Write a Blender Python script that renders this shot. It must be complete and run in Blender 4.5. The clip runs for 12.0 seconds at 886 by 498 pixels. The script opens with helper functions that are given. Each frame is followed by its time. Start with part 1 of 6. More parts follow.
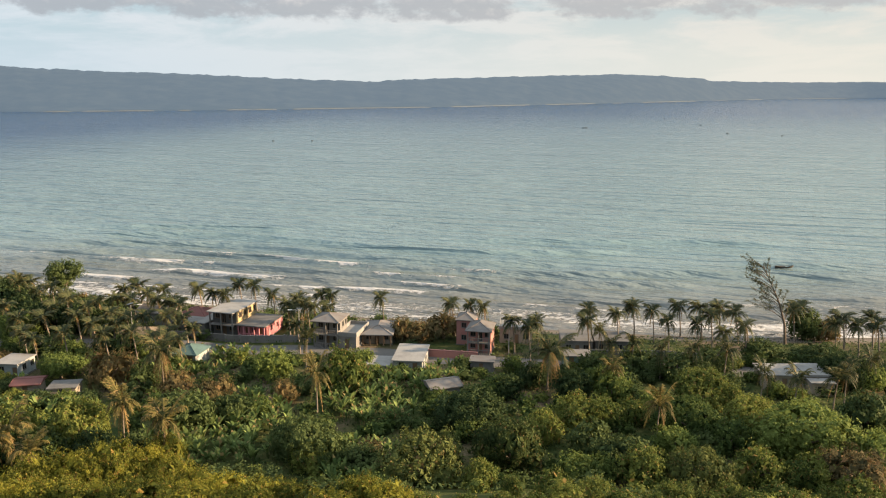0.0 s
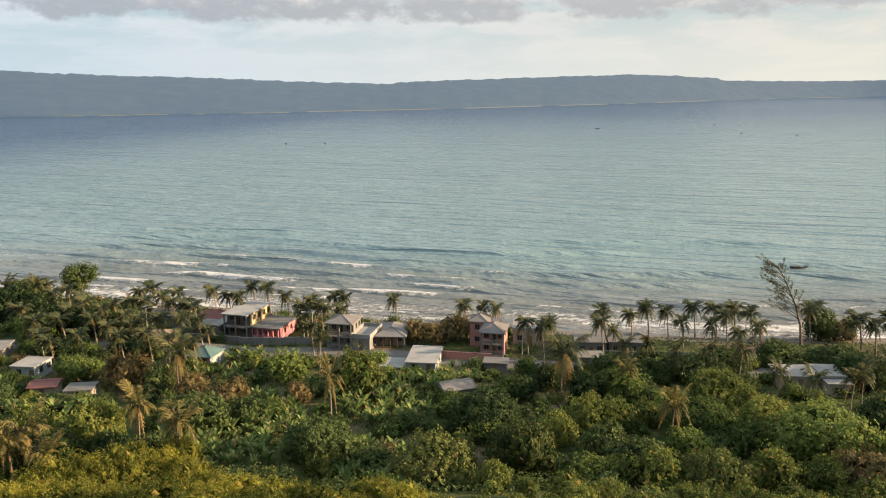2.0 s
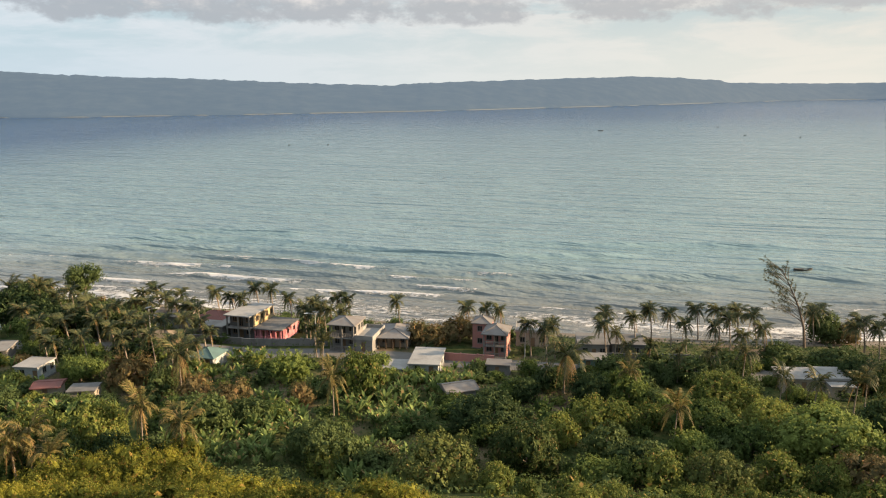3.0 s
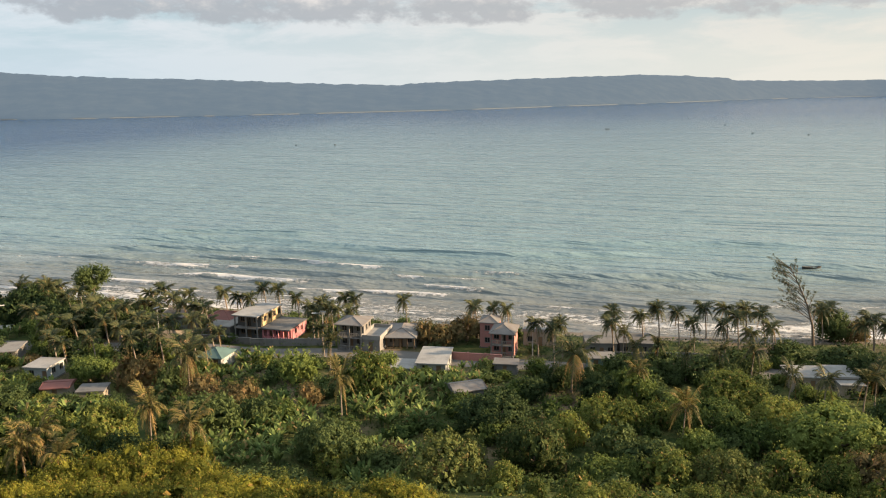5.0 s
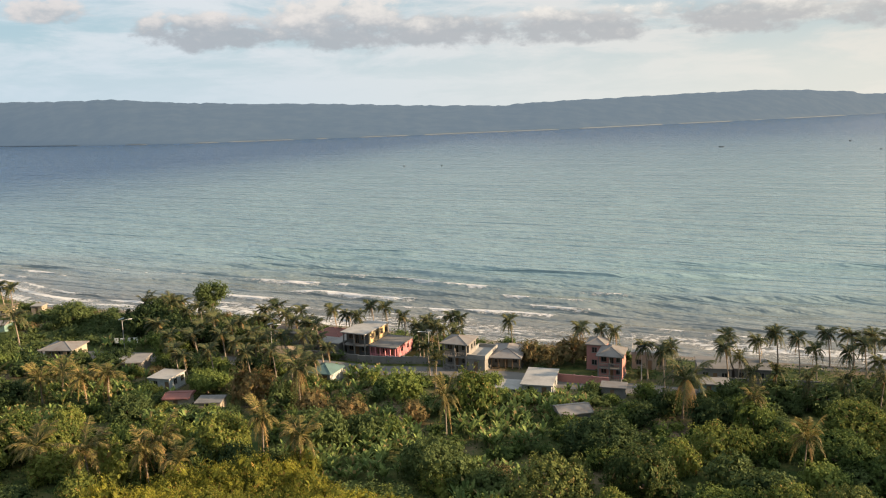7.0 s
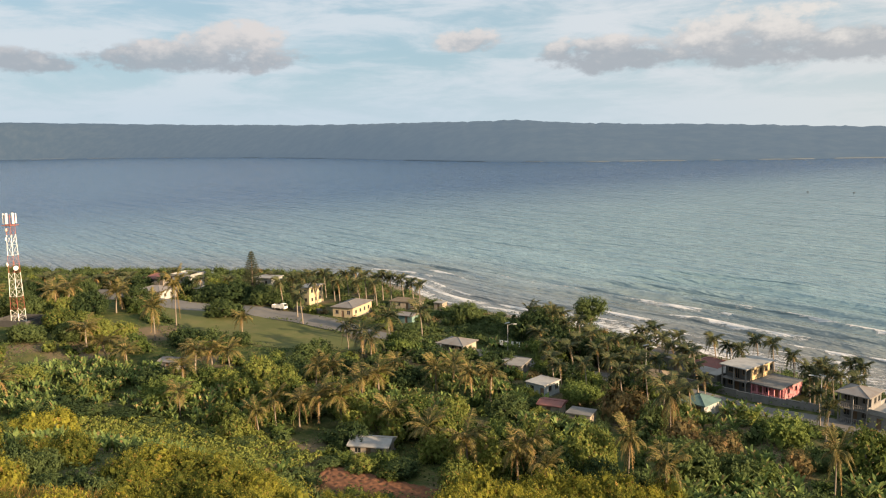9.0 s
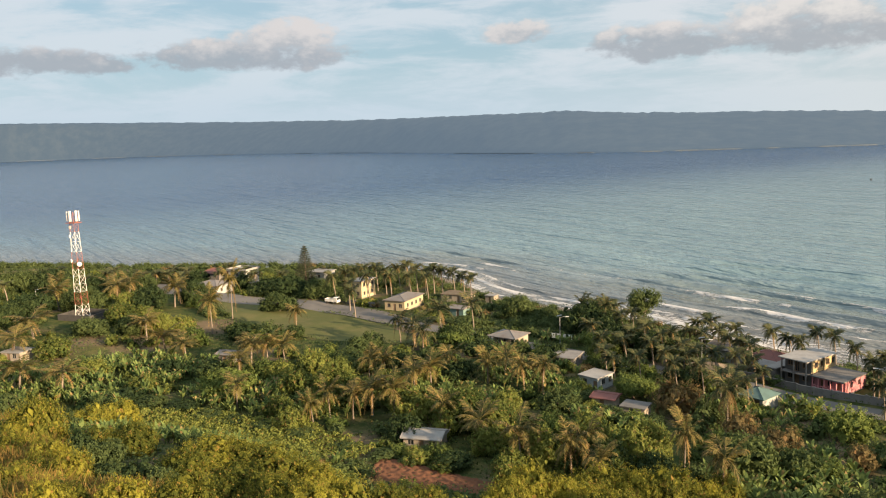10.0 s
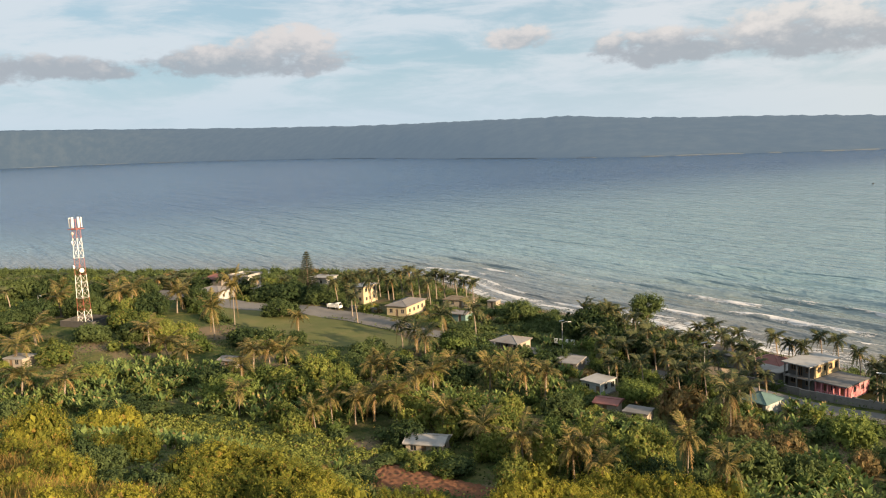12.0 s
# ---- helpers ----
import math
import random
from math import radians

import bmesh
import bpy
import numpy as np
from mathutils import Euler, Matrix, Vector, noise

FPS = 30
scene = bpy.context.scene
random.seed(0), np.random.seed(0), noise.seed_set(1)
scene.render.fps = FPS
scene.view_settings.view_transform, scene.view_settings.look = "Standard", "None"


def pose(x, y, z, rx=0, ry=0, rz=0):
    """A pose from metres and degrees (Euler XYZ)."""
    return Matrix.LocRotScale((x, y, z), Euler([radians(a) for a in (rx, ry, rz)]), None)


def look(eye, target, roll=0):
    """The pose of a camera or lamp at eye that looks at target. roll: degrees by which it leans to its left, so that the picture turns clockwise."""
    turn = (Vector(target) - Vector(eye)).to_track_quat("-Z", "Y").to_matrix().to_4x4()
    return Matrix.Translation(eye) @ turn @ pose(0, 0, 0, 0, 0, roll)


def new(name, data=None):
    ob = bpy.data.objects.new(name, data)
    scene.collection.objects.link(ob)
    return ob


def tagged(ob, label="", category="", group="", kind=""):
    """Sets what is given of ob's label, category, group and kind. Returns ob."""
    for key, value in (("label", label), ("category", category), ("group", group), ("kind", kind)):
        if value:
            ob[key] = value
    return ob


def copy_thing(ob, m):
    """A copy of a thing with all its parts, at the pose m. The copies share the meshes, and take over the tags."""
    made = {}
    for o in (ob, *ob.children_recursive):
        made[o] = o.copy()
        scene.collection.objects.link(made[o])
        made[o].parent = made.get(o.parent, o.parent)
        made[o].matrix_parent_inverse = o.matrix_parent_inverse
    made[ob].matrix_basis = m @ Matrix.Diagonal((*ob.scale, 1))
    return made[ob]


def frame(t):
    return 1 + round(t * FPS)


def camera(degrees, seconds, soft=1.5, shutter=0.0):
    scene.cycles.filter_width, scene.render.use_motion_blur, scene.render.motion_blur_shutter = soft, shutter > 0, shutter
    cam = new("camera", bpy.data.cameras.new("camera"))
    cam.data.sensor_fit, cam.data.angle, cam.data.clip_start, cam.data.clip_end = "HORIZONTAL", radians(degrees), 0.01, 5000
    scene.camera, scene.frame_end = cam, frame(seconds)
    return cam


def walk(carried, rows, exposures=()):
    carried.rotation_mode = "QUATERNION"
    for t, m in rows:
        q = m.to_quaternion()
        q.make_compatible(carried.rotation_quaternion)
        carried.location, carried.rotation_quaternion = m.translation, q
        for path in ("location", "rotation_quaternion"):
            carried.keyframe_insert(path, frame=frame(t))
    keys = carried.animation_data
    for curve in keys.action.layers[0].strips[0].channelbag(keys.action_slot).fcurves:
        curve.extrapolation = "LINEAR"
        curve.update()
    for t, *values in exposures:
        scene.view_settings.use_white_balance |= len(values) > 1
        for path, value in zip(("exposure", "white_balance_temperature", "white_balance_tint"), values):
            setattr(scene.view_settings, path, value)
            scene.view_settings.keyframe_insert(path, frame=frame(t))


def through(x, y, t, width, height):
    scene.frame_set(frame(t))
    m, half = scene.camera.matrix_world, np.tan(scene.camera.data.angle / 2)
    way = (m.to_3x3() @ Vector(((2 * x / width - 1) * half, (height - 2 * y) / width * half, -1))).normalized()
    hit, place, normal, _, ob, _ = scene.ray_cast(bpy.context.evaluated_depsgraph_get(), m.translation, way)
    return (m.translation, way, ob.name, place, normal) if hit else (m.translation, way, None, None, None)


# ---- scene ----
cam = camera(58.26, 12.0, soft=1.12)
EYE = (0, 0, 55)


def aim(yaw, pitch, roll):
    """Pose at the eye: yaw to the left, pitch up and roll, in degrees."""
    return pose(*EYE, 0, 0, yaw) @ pose(0, 0, 0, 90 + pitch) @ pose(0, 0, 0, 0, 0, roll)


TURNS = [(0.0, 0.0, -11.53, 0.13), (0.5, 0.14, -11.51, 0.13), (1.0, 0.44, -11.48, -0.11), (1.5, 0.7, -11.45, -0.23),
         (2.0, 0.95, -11.41, -0.32), (2.5, 1.13, -11.35, -0.32), (3.0, 1.16, -11.29, -0.24), (5.0, 1.68, -11.33, -0.57),
         (5.5, 2.0, -11.31, -0.77), (6.0, 2.8, -11.18, -1.21), (6.5, 4.68, -10.74, -1.2), (7.0, 9.39, -9.76, -1.62),
         (7.5, 15.55, -8.6, -2.25), (7.7, 18.42, -8.14, -1.95), (9.3, 38.79, -7.95, -1.45), (9.5, 39.43, -8.07, -1.79),
         (10.0, 40.43, -8.12, -2.1), (10.5, 40.7, -7.99, -2.05), (11.0, 40.73, -7.89, -2.18), (11.5, 40.71, -7.76, -2.17),
         (12.0, 40.56, -7.73, -2.25)]
PATH = [(t, aim(yaw, pitch, roll)) for t, yaw, pitch, roll in TURNS]
walk(cam, PATH, exposures=[(0.0, 1.82), (5.5, 1.82), (9.3, 1.72), (12.0, 1.74)])

# ---- sky and sun ----
SUN_AZ, SUN_EL = -88.0, 15.0      # degrees: to the left of +y, above the horizon


def node_math(tree, op, a, b=None, c=None):
    n = tree.nodes.new("ShaderNodeMath")
    n.operation = op
    for i, v in enumerate((a, b, c)):
        if v is None:
            continue
        if isinstance(v, (int, float)):
            n.inputs[i].default_value = v
        else:
            tree.links.new(v, n.inputs[i])
    return n.outputs[0]


def node_mix(tree, fac, a, b, blend="MIX"):
    n = tree.nodes.new("ShaderNodeMix")
    n.data_type, n.blend_type = "RGBA", blend
    for sock, v in ((n.inputs[0], fac), (n.inputs[6], a), (n.inputs[7], b)):
        if isinstance(v, (int, float)):
            sock.default_value = v
        elif isinstance(v, tuple):
            sock.default_value = (*v, 1.0)
        else:
            tree.links.new(v, sock)
    return n.outputs[2]


def node_range(tree, v, a, b, c=0.0, d=1.0, smooth=True):
    n = tree.nodes.new("ShaderNodeMapRange")
    n.interpolation_type = "SMOOTHSTEP" if smooth else "LINEAR"
    tree.links.new(v, n.inputs[0])
    for i, q in enumerate((a, b, c, d)):
        n.inputs[i + 1].default_value = q
    return n.outputs[0]


def node_noise(tree, vector, scale, detail=4.0, rough=0.55, distort=0.0):
    n = tree.nodes.new("ShaderNodeTexNoise")
    n.inputs["Scale"].default_value, n.inputs["Detail"].default_value = scale, detail
    n.inputs["Roughness"].default_value, n.inputs["Distortion"].default_value = rough, distort
    if vector is not None:
        tree.links.new(vector, n.inputs["Vector"])
    return n.outputs["Fac"]


def node_scaled(tree, vector, x, y, z):
    n = tree.nodes.new("ShaderNodeMapping")
    n.inputs["Scale"].default_value = (x, y, z)
    tree.links.new(vector, n.inputs["Vector"])
    return n.outputs[0]


def make_sky():
    world = bpy.data.worlds.new("sky")
    scene.world = world
    world.use_nodes = True
    t = world.node_tree
    t.nodes.clear()
    out, bg = t.nodes.new("ShaderNodeOutputWorld"), t.nodes.new("ShaderNodeBackground")
    t.links.new(bg.outputs[0], out.inputs[0])
    sky = t.nodes.new("ShaderNodeTexSky")
    sky.sky_type, sky.sun_disc = "NISHITA", False
    sky.sun_elevation, sky.sun_rotation = radians(SUN_EL), radians(-SUN_AZ)
    sky.air_density, sky.dust_density, sky.ozone_density = 1.0, 1.0, 4.0
    co = t.nodes.new("ShaderNodeTexCoord").outputs["Generated"]
    sep = t.nodes.new("ShaderNodeSeparateXYZ")
    t.links.new(co, sep.inputs[0])
    x, y, z = sep.outputs
    el = node_math(t, "MULTIPLY", node_math(t, "ARCSINE", z), 57.2958)
    az = node_math(t, "MULTIPLY", node_math(t, "ARCTAN2", node_math(t, "MULTIPLY", x, -1.0), y), 57.2958)
    ragged = node_noise(t, node_scaled(t, co, 1, 1, 1.9), 21.0, 7.0, 0.6)
    fine = node_noise(t, node_scaled(t, co, 1, 1, 1.5), 60.0, 5.0, 0.6)
    streak = node_noise(t, node_scaled(t, co, 1, 1, 5.0), 6.0, 7.0, 0.62, 0.3)
    warm = node_range(t, az, 45.0, -40.0)
    # thin high veil, pale air over the water, then the low cumulus in a row over the far coast
    veil = node_math(t, "ADD", node_range(t, streak, 0.36, 0.62, 0.34, 0.88), node_range(t, az, 40.0, 10.0, 0.0, 0.2))
    veil_col = node_mix(t, warm, (8.1, 8.7, 9.1), (8.5, 8.1, 7.2))
    blue = node_mix(t, 0.5, sky.outputs[0], (4.5, 8.0, 8.8))
    high = node_math(t, "MULTIPLY", node_range(t, el, 9.0, 26.0), node_math(t, "SUBTRACT", 1.0, warm))
    blue = node_mix(t, high, blue, (1.3, 2.6, 4.2))
    col = node_mix(t, node_math(t, "MULTIPLY", veil, node_range(t, el, 26.0, 9.5, 0.2, 1.0)), blue, veil_col)
    haze_col = node_mix(t, warm, (6.6, 7.9, 8.8), (9.9, 9.3, 7.8))
    col = node_mix(t, node_range(t, el, 6.5, 1.0, 0.0, 0.75), col, haze_col)
    puffs = ((66, 5.5, 5.5, 0.9), (54, 6.0, 8.0, 1.1), (51, 7.0, 4.0, 1.2), (34.5, 6.9, 2.6, 0.8), (25, 5.7, 5.0, 1.3), (16, 6.4, 5.5, 2.1),
             (9, 5.6, 6.0, 1.4), (0, 5.6, 6.0, 1.2), (-11, 5.8, 6.0, 1.3), (-23, 5.7, 7.0, 1.2), (-44, 7.0, 14.0, 1.8), (90, 7.0, 14.0, 1.6))
    total = None
    for a, e, wa, we in puffs:
        u = node_math(t, "POWER", node_math(t, "ABSOLUTE", node_math(t, "DIVIDE", node_math(t, "SUBTRACT", az, float(a)), float(wa))), 2.0)
        v = node_math(t, "POWER", node_math(t, "ABSOLUTE", node_math(t, "DIVIDE", node_math(t, "SUBTRACT", el, float(e)), float(we))), 2.0)
        q = node_math(t, "SUBTRACT", 1.0, node_math(t, "ADD", u, v))
        total = q if total is None else node_math(t, "MAXIMUM", total, q)
    body = node_math(t, "ADD", node_math(t, "MAXIMUM", total, -1.5), node_math(t, "MULTIPLY", node_math(t, "SUBTRACT", ragged, 0.5), 4.2))
    body = node_math(t, "ADD", body, node_math(t, "MULTIPLY", node_math(t, "SUBTRACT", fine, 0.5), 0.9))
    mask = node_range(t, body, -0.3, 0.7)
    lump = node_math(t, "ADD", node_math(t, "MULTIPLY", node_math(t, "SUBTRACT", fine, 0.5), 1.6), node_math(t, "MULTIPLY", node_math(t, "SUBTRACT", ragged, 0.5), 5.0))
    head = node_range(t, node_math(t, "ADD", el, lump), 5.5, 7.8)
    base_col = node_mix(t, warm, (4.5, 4.9, 5.3), (5.9, 5.8, 5.6))
    head_col = node_mix(t, warm, (8.6, 8.0, 7.6), (11.5, 10.8, 9.4))
    col = node_mix(t, node_math(t, "MULTIPLY", mask, 0.88), col, node_mix(t, head, base_col, head_col))
    col = node_mix(t, 1.0, col, (0.52, 0.525, 0.54), "MULTIPLY")
    col = node_mix(t, node_range(t, el, 24.0, 60.0, 0.0, 0.9), col, (7.3, 7.8, 8.1))
    t.links.new(col, bg.inputs[0])
    bg.inputs[1].default_value = 0.05


make_sky()
sun = new("sun", bpy.data.lights.new("sun", "SUN"))
sun.data.energy, sun.data.angle, sun.data.color = 4.3, radians(1.2), (1.0, 0.72, 0.44)
a, e = radians(SUN_AZ), radians(SUN_EL)
sun.matrix_world = look((-math.sin(a) * math.cos(e) * 100, math.cos(a) * math.cos(e) * 100, math.sin(e) * 100), (0, 0, 0))


# ---- materials ----
def material(name, rough=0.8, metal=0.0, spec=0.3):
    m = bpy.data.materials.new(name)
    m.use_nodes = True
    b = m.node_tree.nodes["Principled BSDF"]
    b.inputs["Roughness"].default_value, b.inputs["Metallic"].default_value = rough, metal
    b.inputs["Specular IOR Level"].default_value = spec
    return m, m.node_tree, b


def place_of(t):
    return t.nodes.new("ShaderNodeNewGeometry").outputs["Position"]


def bumped(t, b, height, strength=0.4, distance=0.05):
    n = t.nodes.new("ShaderNodeBump")
    n.inputs["Strength"].default_value, n.inputs["Distance"].default_value = strength, distance
    t.links.new(height, n.inputs["Height"])
    t.links.new(n.outputs[0], b.inputs["Normal"])


def surface(name, base, stain, rough=0.85, scale=0.7, grain=9.0, spec=0.25, metal=0.0, amount=0.6, bump=0.03, vary=0.12):
    """Weathered surface: two tones in stains, fine grain, a little difference from object to object."""
    m, t, b = material(name, rough, metal, spec)
    p = place_of(t)
    big, small = node_noise(t, p, scale, 5.0, 0.65), node_noise(t, p, grain, 4.0, 0.6)
    c = node_mix(t, node_math(t, "MULTIPLY", node_range(t, big, 0.42, 0.68), amount), base, stain)
    c = node_mix(t, node_math(t, "MULTIPLY", node_range(t, small, 0.35, 0.75), 0.35), c, tuple(v * 0.62 for v in base))
    rnd = t.nodes.new("ShaderNodeObjectInfo").outputs["Random"]
    hsv = t.nodes.new("ShaderNodeHueSaturation")
    t.links.new(node_math(t, "ADD", node_math(t, "MULTIPLY", rnd, 2 * vary), 1.0 - vary), hsv.inputs["Value"])
    t.links.new(c, hsv.inputs["Color"])
    t.links.new(hsv.outputs[0], b.inputs["Base Color"])
    bumped(t, b, small, 0.5, bump)
    return m


def leafy(name, dark, light, dry=None, dry_share=0.0, through=0.3, rough=0.7):
    """Foliage: tone differs leaf by leaf and plant by plant; light passes through a part of it."""
    m, t, b = material(name, rough, 0.0, 0.08)
    isl = t.nodes.new("ShaderNodeNewGeometry").outputs["Random Per Island"]
    obj = t.nodes.new("ShaderNodeObjectInfo").outputs["Random"]
    f = node_math(t, "ADD", node_math(t, "MULTIPLY", isl, 0.4), node_math(t, "MULTIPLY", obj, 0.6))
    patch = node_noise(t, place_of(t), 0.35, 3.0, 0.6)
    f = node_math(t, "ADD", f, node_math(t, "MULTIPLY", node_math(t, "SUBTRACT", patch, 0.5), 1.1))
    c = node_mix(t, node_range(t, f, 0.1, 0.95), dark, light)
    if dry:
        pick = node_math(t, "FRACT", node_math(t, "MULTIPLY", isl, 7.31))
        c = node_mix(t, node_range(t, pick, 1.0 - dry_share - 0.02, 1.0 - dry_share + 0.02), c, dry)
    t.links.new(c, b.inputs["Base Color"])
    tr, mix = t.nodes.new("ShaderNodeBsdfTranslucent"), t.nodes.new("ShaderNodeMixShader")
    t.links.new(c, tr.inputs[0])
    mix.inputs[0].default_value = through
    t.links.new(b.outputs[0], mix.inputs[1])
    t.links.new(tr.outputs[0], mix.inputs[2])
    t.links.new(mix.outputs[0], t.nodes["Material Output"].inputs[0])
    return m


LEAF_GREEN = leafy("leaf_green", (0.048, 0.077, 0.023), (0.18, 0.225, 0.06), through=0.35)
LEAF_DARK = leafy("leaf_dark", (0.03, 0.051, 0.021), (0.093, 0.124, 0.044), through=0.3)
LEAF_DOME = leafy("leaf_dome", (0.038, 0.06, 0.021), (0.13, 0.15, 0.046), (0.2, 0.14, 0.06), 0.05)
LEAF_GOLD = leafy("leaf_gold", (0.066, 0.083, 0.018), (0.28, 0.265, 0.04), (0.27, 0.18, 0.05), 0.07, 0.36)
LEAF_LIME = leafy("leaf_lime", (0.05, 0.078, 0.022), (0.205, 0.23, 0.056), (0.24, 0.17, 0.06), 0.05, 0.35)
LEAF_RUST = leafy("leaf_rust", (0.06, 0.058, 0.028), (0.19, 0.145, 0.065), (0.24, 0.15, 0.07), 0.12)
LEAF_BANANA = leafy("leaf_banana", (0.068, 0.108, 0.034), (0.25, 0.31, 0.1), (0.28, 0.21, 0.09), 0.1, 0.35)
LEAF_PALM = leafy("leaf_palm", (0.055, 0.062, 0.024), (0.2, 0.165, 0.055), (0.26, 0.18, 0.08), 0.1, 0.3, 0.5)
LEAF_PALM_SEA = leafy("leaf_palm_sea", (0.03, 0.044, 0.022), (0.105, 0.112, 0.05), (0.2, 0.15, 0.07), 0.08, 0.3, 0.5)
LEAF_DRY = leafy("leaf_dry", (0.12, 0.085, 0.04), (0.28, 0.19, 0.08), None, 0.0, 0.2)
LEAF_STRAW = leafy("leaf_straw", (0.13, 0.09, 0.03), (0.3, 0.19, 0.055), (0.12, 0.14, 0.03), 0.25, 0.3)
LEAF_NEEDLE = leafy("leaf_needle", (0.045, 0.06, 0.035), (0.12, 0.13, 0.07))
BARK = surface("bark", (0.16, 0.125, 0.095), (0.08, 0.06, 0.045), 0.95, 2.0, 14.0)
BARK_PALM = surface("bark_palm", (0.24, 0.2, 0.16), (0.13, 0.1, 0.08), 0.95, 2.0, 10.0)
CONCRETE = surface("concrete", (0.2, 0.19, 0.18), (0.12, 0.115, 0.11), 0.9, 0.5)
CONCRETE_DARK = surface("concrete_dark", (0.14, 0.135, 0.13), (0.08, 0.078, 0.075), 0.92, 0.5)
SLAB = surface("slab", (0.26, 0.255, 0.245), (0.145, 0.14, 0.135), 0.9, 0.35, 7.0)
PLASTER_WHITE = surface("plaster_white", (0.32, 0.33, 0.325), (0.2, 0.2, 0.19), 0.85, 0.5)
PLASTER_CREAM = surface("plaster_cream", (0.44, 0.36, 0.23), (0.32, 0.26, 0.17), 0.85, 0.5)
PLASTER_BEIGE = surface("plaster_beige", (0.33, 0.28, 0.225), (0.22, 0.185, 0.145), 0.85, 0.5)
PLASTER_PINK = surface("plaster_pink", (0.5, 0.2, 0.22), (0.4, 0.18, 0.18), 0.8, 0.5)
PLASTER_ROSE = surface("plaster_rose", (0.36, 0.17, 0.15), (0.25, 0.13, 0.11), 0.8, 0.5)
PLASTER_BLUE = surface("plaster_blue", (0.36, 0.39, 0.4), (0.22, 0.24, 0.245), 0.85, 0.5)
PLASTER_TEAL = surface("plaster_teal", (0.13, 0.22, 0.205), (0.15, 0.19, 0.18), 0.85, 0.5)
OCHRE = surface("plaster_ochre", (0.46, 0.35, 0.19), (0.3, 0.24, 0.15), 0.85, 0.5)
ROOF_RED = surface("roof_red", (0.2, 0.085, 0.075), (0.13, 0.072, 0.062), 0.75, 0.6)
ROOF_GREEN = surface("roof_green", (0.1, 0.165, 0.155), (0.075, 0.11, 0.105), 0.7, 0.6)
ROOF_TIN = surface("roof_tin", (0.165, 0.155, 0.148), (0.12, 0.09, 0.07), 0.65, 0.6, 7.0, 0.35)
ROOF_THATCH = surface("roof_thatch", (0.2, 0.16, 0.115), (0.13, 0.1, 0.07), 0.95, 0.6)
WOOD = surface("wood", (0.2, 0.13, 0.08), (0.11, 0.075, 0.05), 0.85, 1.0)
PAINT_WHITE = surface("paint_white", (0.75, 0.74, 0.7), (0.55, 0.52, 0.48), 0.6, 0.8)
PAINT_RED = surface("paint_red", (0.3, 0.1, 0.07), (0.25, 0.12, 0.09), 0.6, 0.8)
STEEL = surface("steel", (0.45, 0.45, 0.45), (0.3, 0.29, 0.28), 0.5, 1.0, 9.0, 0.5, 0.5)
ROAD = surface("road", (0.15, 0.143, 0.135), (0.1, 0.095, 0.09), 0.95, 0.12, 3.0)
SOIL = surface("soil", (0.13, 0.062, 0.036), (0.075, 0.04, 0.027), 0.98, 0.5, 3.0, 0.1, 0.0, 0.6, 0.15)
CLOTH = surface("cloth", (0.75, 0.73, 0.7), (0.6, 0.58, 0.55), 0.9, 1.0)


def make_glass():
    m, t, b = material("window_glass", 0.08, 0.0, 0.5)
    b.inputs["Base Color"].default_value = (0.02, 0.024, 0.026, 1)
    return m


GLASS = make_glass()
BLOCK = surface("dark_block", (0.07, 0.068, 0.066), (0.045, 0.043, 0.042), 0.95, 0.5)
HULL = surface("dark_hull", (0.05, 0.045, 0.04), (0.03, 0.028, 0.026), 0.7, 1.0)


def make_ground_material():
    m, t, b = material("earth_and_grass", 0.97, 0.0, 0.1)
    p = place_of(t)
    patch, mid, grain = node_noise(t, p, 0.045, 5.0, 0.6), node_noise(t, p, 0.4, 5.0, 0.6), node_noise(t, p, 3.0, 4.0, 0.65)
    grass = node_mix(t, node_range(t, mid, 0.35, 0.7), (0.03, 0.048, 0.014), (0.085, 0.085, 0.03))
    earth = node_mix(t, mid, (0.15, 0.115, 0.075), (0.1, 0.075, 0.05))
    c = node_mix(t, node_range(t, node_math(t, "ADD", patch, node_math(t, "MULTIPLY", grain, 0.25)), 0.62, 0.76), grass, earth)
    shore = t.nodes.new("ShaderNodeAttribute")
    shore.attribute_name = "inland"
    sand = node_mix(t, mid, (0.22, 0.185, 0.15), (0.14, 0.12, 0.1))
    wet = node_range(t, shore.outputs["Fac"], 5.0, 1.0)
    sand = node_mix(t, wet, sand, (0.13, 0.11, 0.09))
    edge = node_math(t, "ADD", shore.outputs["Fac"], node_math(t, "MULTIPLY", node_math(t, "SUBTRACT", mid, 0.5), 8.0))
    c = node_mix(t, node_range(t, edge, 8.0, 4.0), c, sand)
    t.links.new(c, b.inputs["Base Color"])
    bumped(t, b, grain, 0.7, 0.12)
    return m


